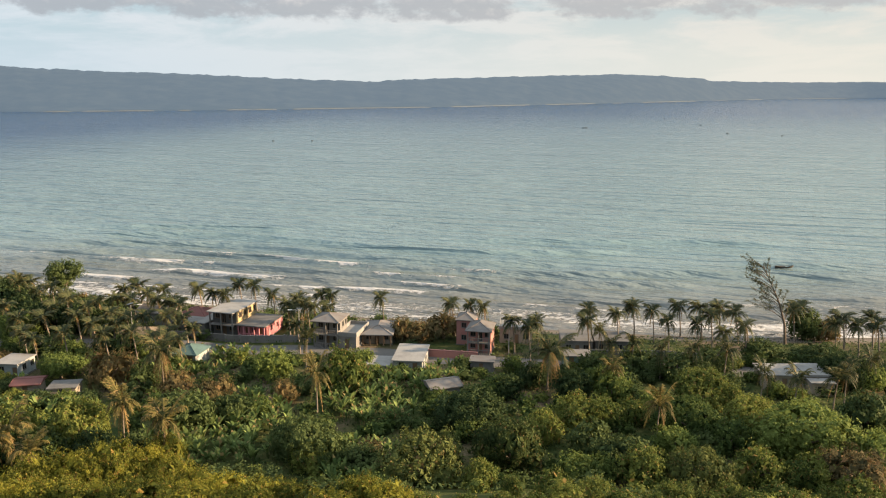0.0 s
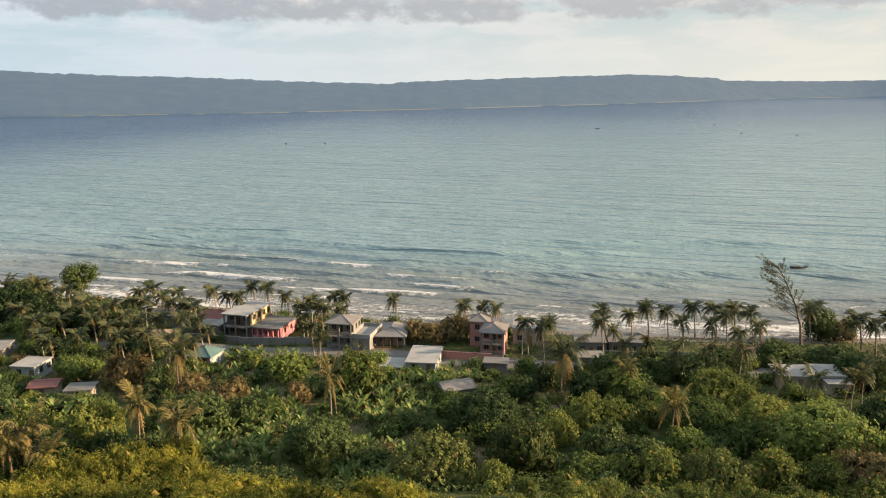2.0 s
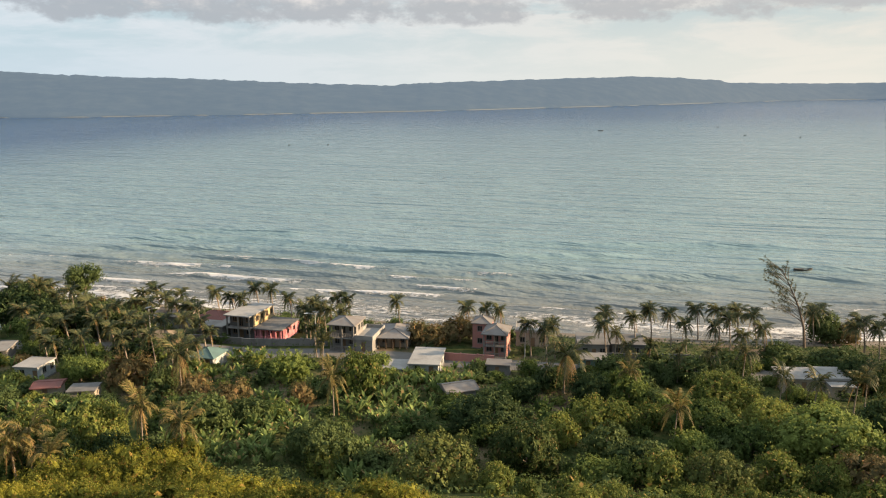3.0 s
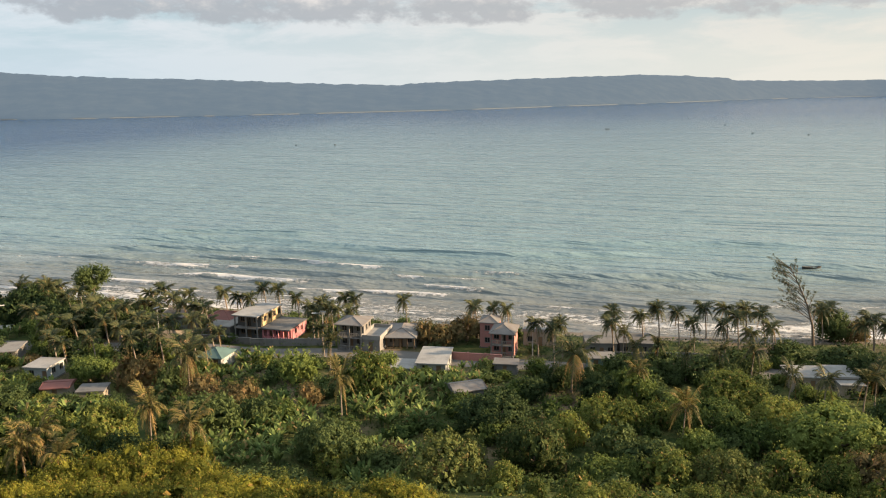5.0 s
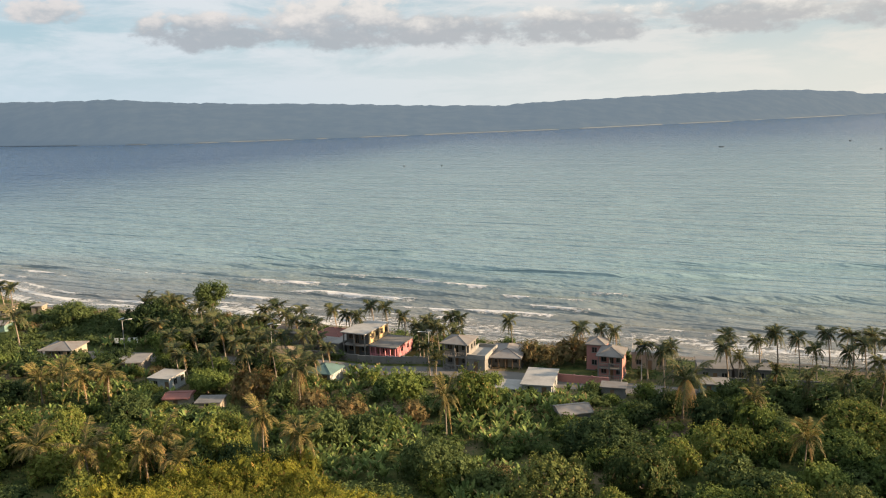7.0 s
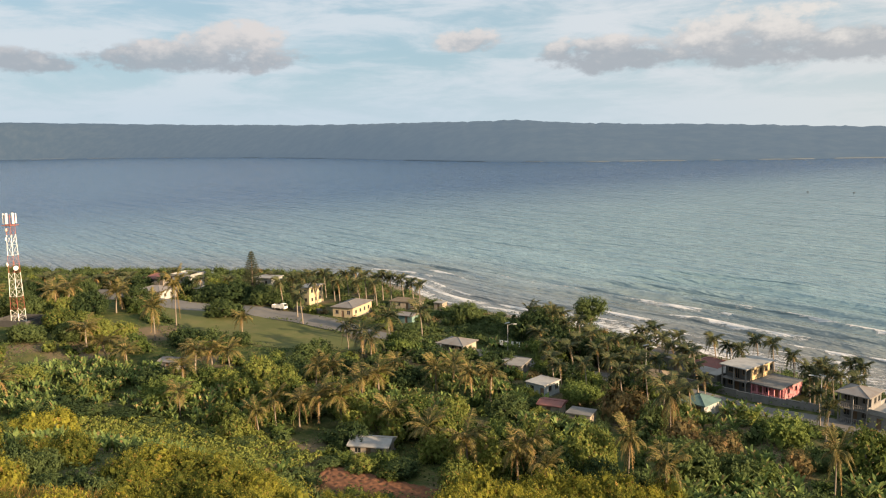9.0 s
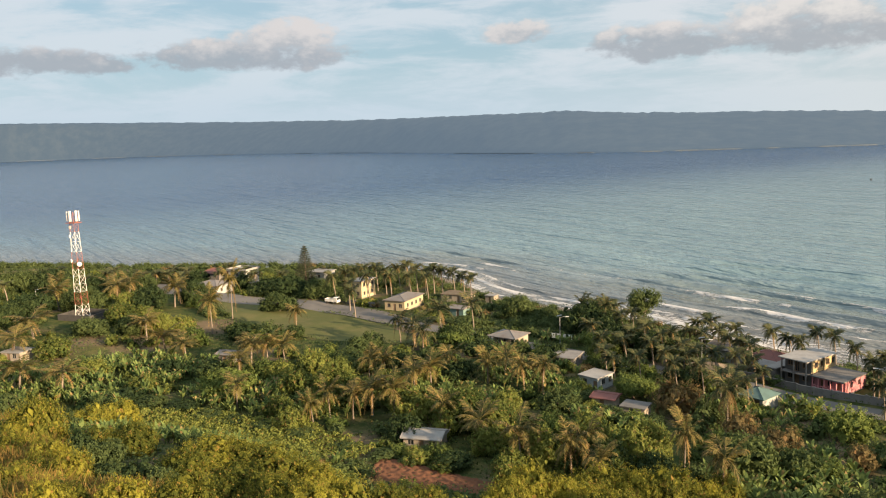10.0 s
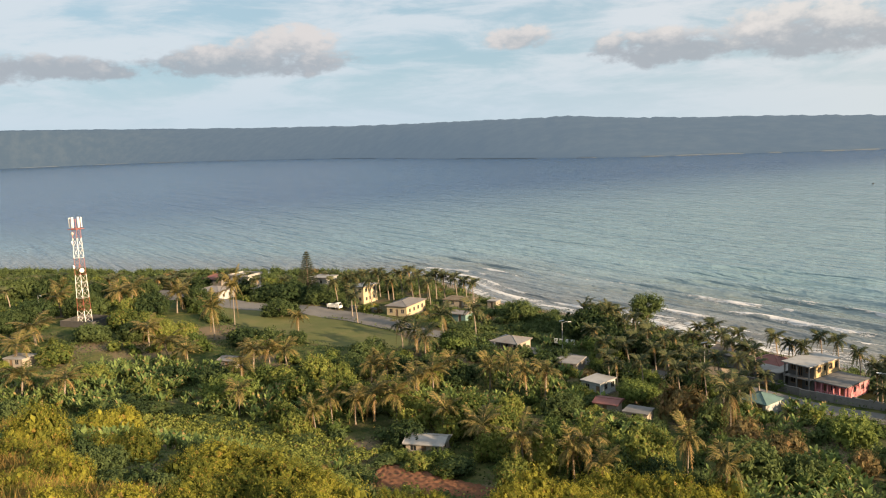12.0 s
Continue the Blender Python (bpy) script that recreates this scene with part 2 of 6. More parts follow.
def make_sea_material():
    m, t, b = material("sea_water", 0.16, 0.0, 0.5)
    b.inputs["IOR"].default_value = 1.33
    p = place_of(t)
    off = t.nodes.new("ShaderNodeAttribute")
    off.attribute_name = "offshore"
    s = off.outputs["Fac"]
    flow = node_noise(t, node_scaled(t, p, 0.4, 1.0, 1.0), 0.012, 4.0, 0.6)
    far = t.nodes.new("ShaderNodeAttribute")
    far.attribute_name = "depth"
    deep = node_range(t, node_math(t, "ADD", far.outputs["Fac"], node_math(t, "MULTIPLY", node_math(t, "SUBTRACT", flow, 0.5), 300.0)), 60.0, 1700.0)
    c = node_mix(t, deep, (0.172, 0.25, 0.265), (0.022, 0.055, 0.12))
    near = node_range(t, node_math(t, "ADD", s, node_math(t, "MULTIPLY", flow, 25.0)), 110.0, 10.0)
    c = node_mix(t, near, c, (0.155, 0.155, 0.145))
    # foam of the broken waves, torn to lace
    lace = node_noise(t, node_scaled(t, p, 0.55, 1.0, 1.0), 0.9, 6.0, 0.72)
    white = t.nodes.new("ShaderNodeAttribute")
    white.attribute_name = "foam"
    f = white.outputs["Fac"]
    foam = node_range(t, node_math(t, "ADD", f, node_math(t, "MULTIPLY", node_math(t, "SUBTRACT", lace, 0.5), 2.1)), 0.3, 0.55)
    foam = node_math(t, "MULTIPLY", foam, node_range(t, f, 0.03, 0.2))
    c = node_mix(t, foam, c, (0.44, 0.44, 0.44))
    t.links.new(c, b.inputs["Base Color"])
    t.links.new(node_math(t, "ADD", node_math(t, "MULTIPLY", foam, 0.6), 0.16), b.inputs["Roughness"])
    # wave trains run in slightly slanted lines, as the beach does
    sep, run = t.nodes.new("ShaderNodeSeparateXYZ"), t.nodes.new("ShaderNodeCombineXYZ")
    t.links.new(p, sep.inputs[0])
    t.links.new(sep.outputs[0], run.inputs[0])
    t.links.new(node_math(t, "ADD", sep.outputs[1], node_math(t, "MULTIPLY", sep.outputs[0], 0.27)), run.inputs[1])
    q = run.outputs[0]
    chop = node_noise(t, node_scaled(t, q, 0.09, 1.0, 1.0), 0.13, 3.0, 0.5, 0.2)
    cross = node_noise(t, node_scaled(t, q, 0.3, 1.0, 1.0), 0.3, 3.0, 0.55)
    ripple = node_noise(t, node_scaled(t, p, 0.5, 1.0, 1.0), 0.8, 2.0, 0.6)
    swell = node_noise(t, node_scaled(t, q, 0.1, 1.0, 1.0), 0.035, 2.0, 0.5, 0.1)
    h = node_math(t, "ADD", node_math(t, "MULTIPLY", chop, 6.0), node_math(t, "MULTIPLY", swell, 5.0))
    h = node_math(t, "ADD", h, node_math(t, "ADD", node_math(t, "MULTIPLY", ripple, 0.3), node_math(t, "MULTIPLY", cross, 1.6)))
    h = node_math(t, "ADD", h, node_math(t, "MULTIPLY", foam, 0.15))
    bumped(t, b, h, 1.0, 1.0)
    return m


def make_far_coast_material():
    m, t, b = material("far_forest_haze_glow", 0.95, 0.0, 0.1)
    p = place_of(t)
    n = node_noise(t, p, 0.02, 5.0, 0.65)
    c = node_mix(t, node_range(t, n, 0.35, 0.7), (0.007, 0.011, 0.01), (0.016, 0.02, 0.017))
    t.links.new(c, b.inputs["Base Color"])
    b.inputs["Emission Color"].default_value = (0.36, 0.49, 0.64, 1)    # bluish glow given to the far hills in place of haze
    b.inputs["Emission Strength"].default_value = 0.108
    return m


SAND_FAR = surface("far_sand", (0.12, 0.14, 0.155), (0.08, 0.095, 0.105), 0.95, 0.02, 0.2)
GROUND, SEA, FAR = make_ground_material(), make_sea_material(), make_far_coast_material()


# ---- mesh tools ----
class Shape:
    """Vertices and faces of one mesh, gathered piece by piece."""

    def __init__(self):
        self.v, self.f = [], []

    def add(self, verts, faces):
        n = len(self.v)
        self.v += [tuple(q) for q in verts]
        self.f += [tuple(i + n for i in q) for q in faces]
        return self

    def box(self, x0, y0, z0, x1, y1, z1):
        return self.add([(x0, y0, z0), (x1, y0, z0), (x1, y1, z0), (x0, y1, z0), (x0, y0, z1), (x1, y0, z1), (x1, y1, z1), (x0, y1, z1)],
                        [(0, 3, 2, 1), (4, 5, 6, 7), (0, 1, 5, 4), (1, 2, 6, 5), (2, 3, 7, 6), (3, 0, 4, 7)])

    def tube(self, points, radii, sides=8, caps=True):
        pts = [Vector(q) for q in points]
        rings = []
        for i, q in enumerate(pts):
            way = (pts[min(i + 1, len(pts) - 1)] - pts[max(i - 1, 0)]).normalized()
            u = way.orthogonal().normalized() if i == 0 else (rings[-1][1] - way * rings[-1][1].dot(way)).normalized()
            rings.append((q, u, way.cross(u)))
        verts = [q + (u * math.cos(k) + w * math.sin(k)) * r for (q, u, w), r in zip(rings, radii) for k in [2 * math.pi * j / sides for j in range(sides)]]
        faces = [(i * sides + j, i * sides + (j + 1) % sides, (i + 1) * sides + (j + 1) % sides, (i + 1) * sides + j) for i in range(len(pts) - 1) for j in range(sides)]
        if caps:
            faces += [tuple(reversed(range(sides))), tuple((len(pts) - 1) * sides + j for j in range(sides))]
        return self.add(verts, faces)

    def mesh(self, name, mat, smooth=False):
        me = bpy.data.meshes.new(name)
        me.from_pydata(self.v, [], self.f)
        me.materials.append(mat)
        if smooth:
            me.shade_smooth()
        return me


def part(name, data, parent=None, label="", m=None):
    """One mesh object, under a thing or a part when one is given."""
    ob = new(name, data)
    if parent is not None:
        ob.parent = parent
    if m is not None:
        ob.matrix_basis = m
    if label:
        tagged(ob, label)
    return ob


def thing(name, m, label, category, group=""):
    ob = new(name)
    ob.empty_display_size = 0.3
    ob.matrix_basis = m
    return tagged(ob, label, category, group)


def quads_mesh(name, verts, mat, extra=None):
    """A mesh from an array (n, 4, 3) of separate four-cornered leaves."""
    n = len(verts)
    me = bpy.data.meshes.new(name)
    me.vertices.add(n * 4)
    me.vertices.foreach_set("co", np.asarray(verts, np.float32).ravel())
    me.loops.add(n * 4)
    me.loops.foreach_set("vertex_index", np.arange(n * 4, dtype=np.int32))
    me.polygons.add(n)
    me.polygons.foreach_set("loop_start", np.arange(0, n * 4, 4, dtype=np.int32))
    me.update(calc_edges=True)
    me.materials.append(mat)
    return me


def hash2(i, j):
    v = np.sin(i * 127.1 + j * 311.7) * 43758.5453
    return v - np.floor(v)


def vnoise(x, y):
    """Smooth value noise, 0 to 1."""
    x, y = np.asarray(x, float), np.asarray(y, float)
    i, j = np.floor(x), np.floor(y)
    u, v = x - i, y - j
    u, v = u * u * (3 - 2 * u), v * v * (3 - 2 * v)
    return (hash2(i, j) * (1 - u) + hash2(i + 1, j) * u) * (1 - v) + (hash2(i, j + 1) * (1 - u) + hash2(i + 1, j + 1) * u) * v


def smooth01(v, a, b):
    u = np.clip((np.asarray(v, float) - a) / (b - a), 0, 1)
    return u * u * (3 - 2 * u)


# ---- the lie of the land ----
SHORE_X = np.array([-4950, -900, -420, -398, -342, -302, -248, -205, -180, -165, -134, -92, -70, -46, -18, 15, 59, 96, 300, 4950], float)
SHORE_Y = np.array([-400, -60, 148, 158, 183, 206, 232, 236, 226, 214, 211, 205, 200, 193, 186, 178, 171, 171, 190, 500], float)
_table_x = np.linspace(-1000, 1000, 2001)
_table_y = np.convolve(np.pad(np.interp(_table_x, SHORE_X, SHORE_Y), 12, mode="edge"), np.ones(25) / 25, "valid")


def shore(x):
    x = np.asarray(x, float)
    return np.where(np.abs(x) < 985, np.interp(x, _table_x, _table_y), np.interp(x, SHORE_X, SHORE_Y))


def ground(x, y):
    """Height of the land at a place."""
    x, y = np.asarray(x, float), np.asarray(y, float)
    q = shore(x) - y
    z = np.interp(q, [-400, -60, -12, 0, 10, 18, 40, 90, 300], [-12, -6, -1.6, -0.05, 1.5, 2.6, 3.2, 4.0, 5.0])
    spread = np.where(x > 0, 0.75, 0.75 - 0.25 * smooth01(np.degrees(np.arctan2(-x, np.maximum(y, 1e-3))), 38, 62))
    r = np.sqrt((spread * x) ** 2 + np.maximum(y, 0) ** 2)
    hill = np.interp(r, [0, 1.5, 5, 10, 20, 40, 60, 80, 105, 4000], [51.6, 51.6, 46, 41.5, 35, 24.5, 16.5, 9.5, 0, 0])
    z = z + np.where(q > 20, np.maximum(hill - 3.5, 0) * smooth01(q, 20, 60), 0)
    z = z + 4.0 * np.exp(-((x + 228) ** 2 + (y - 98) ** 2) / 38 ** 2)
    z = z + np.where(q > 15, (vnoise(x / 14, y / 14) - 0.5) * 0.9, 0) * smooth01(r, 4, 14)
    return z


def ground_at(x, y):
    return float(ground(x, y))


def steps(*runs):
    """Ruler marks: runs of (start, end, step)."""
    marks = []
    for a0, b0, st in runs:
        marks += list(np.arange(a0, b0, st))
    return np.array(marks + [runs[-1][1]], float)


def sheet(name, xs, ys, z, mat, attribute=None, values=None):
    nx, ny = len(xs[0]), len(xs)
    me = bpy.data.meshes.new(name)
    co = np.stack([xs, ys, z], -1).reshape(-1, 3)
    i = np.arange((ny - 1) * (nx - 1))
    r, c = i // (nx - 1), i % (nx - 1)
    k = r * nx + c
    faces = np.stack([k, k + 1, k + nx + 1, k + nx], -1)
    me.from_pydata(co.tolist(), [], faces.tolist())
    if attribute:
        me.attributes.new(attribute, "FLOAT", "POINT").data.foreach_set("value", np.asarray(values, np.float32).ravel())
    me.materials.append(mat)
    me.shade_smooth()
    return me


gx = steps((-4900, -600, 430), (-600, -440, 20), (-440, 140, 2.5), (140, 300, 20), (300, 4900, 460))
gy = steps((-4900, -200, 470), (-200, -10, 10), (-10, 250, 2.5), (250, 330, 20), (330, 900, 190))
X, Y = np.meshgrid(gx, gy)
tagged(new("ground", sheet("ground", X, Y, ground(X, Y), GROUND, "inland", np.clip(shore(X) - Y, -50, 400))),
       "coastal plain of earth and grass with a sandy beach", "ground", kind="structure")

sx = steps((-4900, -600, 430), (-600, -440, 20), (-440, 140, 2.0), (140, 300, 20), (300, 4900, 460))
so = steps((-8, 120, 0.8), (120, 200, 4), (200, 1000, 50), (1000, 4900, 300))
X, S = np.meshgrid(sx, so)
Y = shore(X) + S
wob = (vnoise(X / 75, S / 75) - 0.5) * 16 + (vnoise(X / 19, S / 30) - 0.5) * 3
Z, FOAM = np.zeros_like(X), np.zeros_like(X)
surf = (0.5 + 0.5 * smooth01(-X, -25, 45)) * smooth01(X, -260, -215)          # the surf breaks harder off the village's end of the beach
for k, (at, high, wide) in enumerate(((1, 0.15, 1.2), (6, 0.35, 1.4), (13, 0.5, 1.6), (21, 0.65, 1.8), (31, 0.85, 2.0), (42, 0.95, 2.2), (55, 0.9, 2.4), (70, 0.85, 2.6), (88, 0.75, 2.8), (108, 0.6, 3.0))):
    u = S + wob - at
    gate = smooth01(vnoise(X / 60 + at * 1.7, S * 0 + at), 0.22, 0.55)
    Z += (1.5 - 0.9 * smooth01(-X, 95, 150)) * high * gate * np.exp(-(u / np.where(u < 0, wide * 0.75, wide * 1.6)) ** 2)
    if at < 60:
        breaks = smooth01(vnoise(X / 26 + at * 3.1, S * 0 + at * 0.7), 0.36 + at * 0.003 - 0.14 * smooth01(-X, 0, 50), 0.52 + at * 0.003 - 0.14 * smooth01(-X, 0, 50)) * gate * (0.25 + 0.75 * smooth01(vnoise(X / 6 + at, S / 2.5), 0.3, 0.6))
        FOAM = np.maximum(FOAM, breaks * surf * np.exp(-(np.where(u < 0.4, (u - 0.4) / (1.7 + 0.01 * at), (u - 0.4) / 0.7)) ** 2))
FOAM = np.maximum(FOAM, (0.5 + 0.2 * smooth01(X, -40, 20)) * np.maximum(surf, 0.8 * smooth01(X, -40, 20)) * smooth01(-S, -26, -3) * smooth01(vnoise(X / 22 + 7, (S + wob) / 5), 0.36, 0.7))
FOAM = np.maximum(FOAM, 0.42 * smooth01(X, -260, -215) * smooth01(-np.abs(S + wob * 0.2 - 1.5), -2.2, -0.2) * smooth01(vnoise(X / 15, S * 0 + 4), 0.25, 0.5))
Z *= smooth01(X, -300, -235) * (1 - smooth01(X, 110, 140))
sea_mesh = sheet("water", X, Y, Z, SEA, "offshore", S)
sea_mesh.attributes.new("depth", "FLOAT", "POINT").data.foreach_set("value", (S + 2.4 * np.clip(-X - 210, 0, None)).astype(np.float32).ravel())
sea_mesh.attributes.new("foam", "FLOAT", "POINT").data.foreach_set("value", FOAM.astype(np.float32).ravel())
tagged(new("water", sea_mesh), "turquoise sea with low surf along the beach", "sea", kind="structure")

# far coast across the water
azs = np.arange(-75, 110, 0.2)
COAST = np.interp(azs, [-75, -29, -24, -19.7, -12.4, -0.6, 10, 15, 29, 38, 54, 62, 68, 110], [4850, 4800, 4500, 3700, 2850, 2220, 2020, 1950, 1930, 2250, 3900, 4700, 4850, 4850])
COAST = np.convolve(np.pad(COAST, 20, mode="edge"), np.ones(41) / 41, "valid")
CREST = np.interp(azs, [-75, -28.2, -23, -18.3, -17.7, -15, -12.3, -4.5, 2.6, 4.9, 9.2, 16.8, 22.4, 26.3, 30, 31.6, 33, 36, 42, 46, 54, 61, 68, 110],
                  [0.5, 0.36, 0.34, 0.42, 0.58, 0.78, 0.88, 0.7, 0.52, 0.34, 0.46, 0.78, 0.95, 1.08, 1.3, 1.42, 1.35, 1.36, 1.32, 1.3, 1.42, 1.58, 1.72, 1.6])
back = np.minimum(520, np.maximum(4900 - COAST, 30))
rows_d, rows_z = [], []
crest_z = 55 + (COAST + back) * np.tan(np.radians(CREST))
jag = (vnoise(azs * 3.1, azs * 0 + 3) - 0.5) * 4 + (vnoise(azs * 9, azs * 0 + 8) - 0.5) * 1.6
for k, u in ((0.0, -1.5), (0.002, 1.5), (0.008, 5.0), (0.1, 0.16), (0.25, 0.36), (0.45, 0.6), (0.7, 0.82), (0.88, 0.95), (1.0, 1.0), (1.03, 0.9)):
    rough = (vnoise(azs * 1.3 + k * 7, azs * 0 + k * 9) - 0.5) * 9 * min(1, k * 4) * (1 - k)
    rows_d.append(COAST + back * k)
    rows_z.append(np.full_like(azs, u) if k < 0.05 else crest_z * u + rough + jag * (k > 0.8))
D, Zr = np.array(rows_d), np.array(rows_z)
Az = np.radians(np.broadcast_to(azs, D.shape))
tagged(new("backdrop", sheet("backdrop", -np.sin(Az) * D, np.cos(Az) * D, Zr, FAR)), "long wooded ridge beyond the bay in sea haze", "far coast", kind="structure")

near_z = np.array([[-0.5], [1.5], [1.8]])
Az2 = np.radians(np.broadcast_to(azs, (3, len(azs))))
D2 = np.stack([COAST - 3, COAST - 2, COAST + 2])
strip = smooth01(vnoise(azs * 0.9, azs * 0 + 2), 0.3, 0.6)[None]
tagged(new("backdrop_beach", sheet("backdrop_beach", -np.sin(Az2) * D2, np.cos(Az2) * D2, near_z * strip - 0.8 * (1 - strip), SAND_FAR)), "thin pale strip of beach along the far coast", "far coast", kind="structure")


# ---- roads, field and walls ----
KEEP_CLEAR = []          # (x, y, radius): places where nothing is planted
GRASS = surface("mown_grass", (0.082, 0.09, 0.034), (0.125, 0.11, 0.05), 0.95, 0.15, 2.5, 0.1)
ROAD_LINE = [(-275, 150), (-250, 147), (-232, 146.5), (-218, 150), (-204, 156.2), (-191, 159.7), (-177, 161.2), (-161, 160), (-148, 158.6), (-128, 157.5), (-95, 157), (-63, 155), (-45, 154), (-30, 152), (-9, 150), (13, 145.5), (25, 143), (62, 139), (125, 137)]


def dense(line, step):
    pts = [Vector((*q, 0)) for q in line]
    out = []
    for a0, b0 in zip(pts, pts[1:]):
        n = max(1, int((b0 - a0).length / step))
        out += [a0.lerp(b0, i / n) for i in range(n)]
    return out + [pts[-1]]


def ribbon(line, wide, lift, step=2.0):
    """A strip along a line, lying on the land, with a thickness."""
    pts, s = dense(line, step), Shape()
    for i, q in enumerate(pts):
        way = (pts[min(i + 1, len(pts) - 1)] - pts[max(i - 1, 0)]).normalized()
        side = Vector((-way.y, way.x, 0)) * (wide + 4.6 * float(smooth01(-q.x, 138, 165))) / 2       # it broadens beside the field
        z = max(ground_at(q.x + side.x * k, q.y + side.y * k) for k in (-1, -0.5, 0, 0.5, 1)) + lift
        for k, dz in ((-1, -0.6), (-1, 0), (0, 0.04), (1, 0), (1, -0.6)):
            s.v.append((q.x + side.x * k, q.y + side.y * k, z + dz))
    s.f = [(i * 5 + j, i * 5 + 5 + j, i * 5 + 6 + j, i * 5 + 1 + j) for i in range(len(pts) - 1) for j in range(4)]
    return s


tagged(new("road", ribbon(ROAD_LINE, 5.6, 0.03).mesh("road", ROAD)), "pale dusty coastal road through the village", "road", kind="structure")
road_pts = np.array([(q.x, q.y) for q in dense(ROAD_LINE, 3.0)])


def garden_wall(line, high, mat, label, thick=0.25):
    root = thing("boundary_wall", Matrix.Translation((*line[0], 0)), label, "wall")
    for a0, b0 in zip(line, line[1:]):
        a0, b0 = Vector((*a0, 0)), Vector((*b0, 0))
        n = max(1, round((b0 - a0).length / 3.2))
        ang = math.degrees(math.atan2(b0.y - a0.y, b0.x - a0.x))
        for i in range(n):
            p0, p1 = a0.lerp(b0, i / n), a0.lerp(b0, (i + 1) / n)
            z = min(ground_at(p0.x, p0.y), ground_at(p1.x, p1.y))
            long = (p1 - p0).length
            s = Shape().box(0.15, -thick / 2, -0.5, long - 0.15, thick / 2, high).box(0.15, -thick / 2 - 0.04, high, long - 0.15, thick / 2 + 0.04, high + 0.08)
            m = Matrix.Translation(-Vector((*line[0], 0))) @ pose(p0.x, p0.y, z, 0, 0, ang)
            part("wall_panel", s.mesh("wall_panel", mat), root, m=m)
            s = Shape().box(-0.15, -0.17, -0.5, 0.15, 0.17, high + 0.2)
            part("wall_post", s.mesh("wall_post", mat), root, m=m)
    return root


FIELD_X, FIELD_TOP, FIELD_LOW = [-218, -205, -187, -166, -151, -134], [143, 150, 155.5, 154.6, 153.3, 147], [138, 134, 131, 129.5, 132.5, 142]
fx = np.linspace(-218, -134, 70)
flow, fhigh = np.interp(fx, FIELD_X, FIELD_LOW), np.interp(fx, FIELD_X, FIELD_TOP)
FU, FV = np.meshgrid(fx, np.linspace(0, 1, 24))
FY = flow[None] * (1 - FV) + fhigh[None] * FV
tagged(new("grass_field", sheet("grass_field", FU, FY, ground(FU, FY) + 0.05, GRASS)), "mown green playing field beside the road", "field", kind="structure")
garden_wall([(-72, 161), (-57, 159.8), (-45.3, 158.9)], 1.5, CONCRETE_DARK, "grey concrete block wall along the village road")
garden_wall([(-45.3, 158.6), (-35.7, 158), (-27, 157)], 1.5, CONCRETE, "weathered concrete wall in front of the pink house")
garden_wall([(-200, 165.8), (-188.5, 168.4), (-172, 168.6)], 1.5, CONCRETE, "long pale wall beside the coastal road")
garden_wall([(-3, 149.5), (7, 147.6)], 1.6, PLASTER_ROSE, "low rose painted yard wall facing the road")
garden_wall([(27, 149), (45, 146.5), (56, 145)], 1.7, CONCRETE_DARK, "dark weathered yard wall among the palms")


# ---- houses ----
def wall_face(s, long, high, thick, holes):
    """Boxes that leave the holes (u0, u1, z0, z1) open, in a wall along +x with its outside at y=0."""
    us = sorted({0.0, long, *[h[0] for h in holes], *[h[1] for h in holes]})
    for u0, u1 in zip(us, us[1:]):
        mid = (u0 + u1) / 2
        cuts = sorted([(h[2], h[3]) for h in holes if h[0] < mid < h[1]])
        z = 0.0
        for z0, z1 in cuts + [(high, high)]:
            if z0 > z + 1e-6:
                s.box(u0, 0, z, u1, thick, z0)
            z = max(z, z1)


WINDOW = {}


def window_parts(root, m, wide, high, door=False, mat=PAINT_WHITE):
    """A framed opening: one moulded frame with its sill, and its pane or leaf, at the pose m (outside face at y=0)."""
    key = (round(wide, 2), round(high, 2), door, mat.name)
    if key not in WINDOW:
        t, f = 0.07, Shape()
        ring = [(0, 0), (wide, 0), (wide, high), (0, high)]
        hole = [(t, 0 if door else t), (wide - t, 0 if door else t), (wide - t, high - t), (t, high - t)]
        f.v = [(u, y0, w) for y0 in (-0.03, 0.14) for u, w in ring + hole]
        for i in range(4):
            j = (i + 1) % 4
            if door and i == 0:
                continue
            f.f += [(i, j, 4 + j, 4 + i), (8 + j, 8 + i, 12 + i, 12 + j), (4 + i, 4 + j, 12 + j, 12 + i), (j, i, 8 + i, 8 + j)]
        g = Shape()
        if door:
            g.box(t, 0.05, 0.01, wide - t, 0.1, high - t)
        else:
            g.box(t, 0.05, t, wide - t, 0.07, high - t)
        bar = None if door else Shape().box(wide / 2 - 0.03, 0.0, t, wide / 2 + 0.03, 0.05, high - t).mesh("glazing_bar", mat)
        sill = None if door else Shape().box(-0.06, -0.1, -0.07, wide + 0.06, 0.0, -0.002).mesh("window_sill", mat)
        WINDOW[key] = (f.mesh("window_frame", mat), g.mesh("pane", WOOD if door else GLASS), bar, sill)
    frame_mesh, pane_mesh, bar, sill = WINDOW[key]
    w = part("door" if door else "window", frame_mesh, root, m=m)
    part("door_leaf" if door else "pane", pane_mesh, w)
    if bar:
        part("glazing_bar", bar, w)
        part("window_sill", sill, w)
    return w


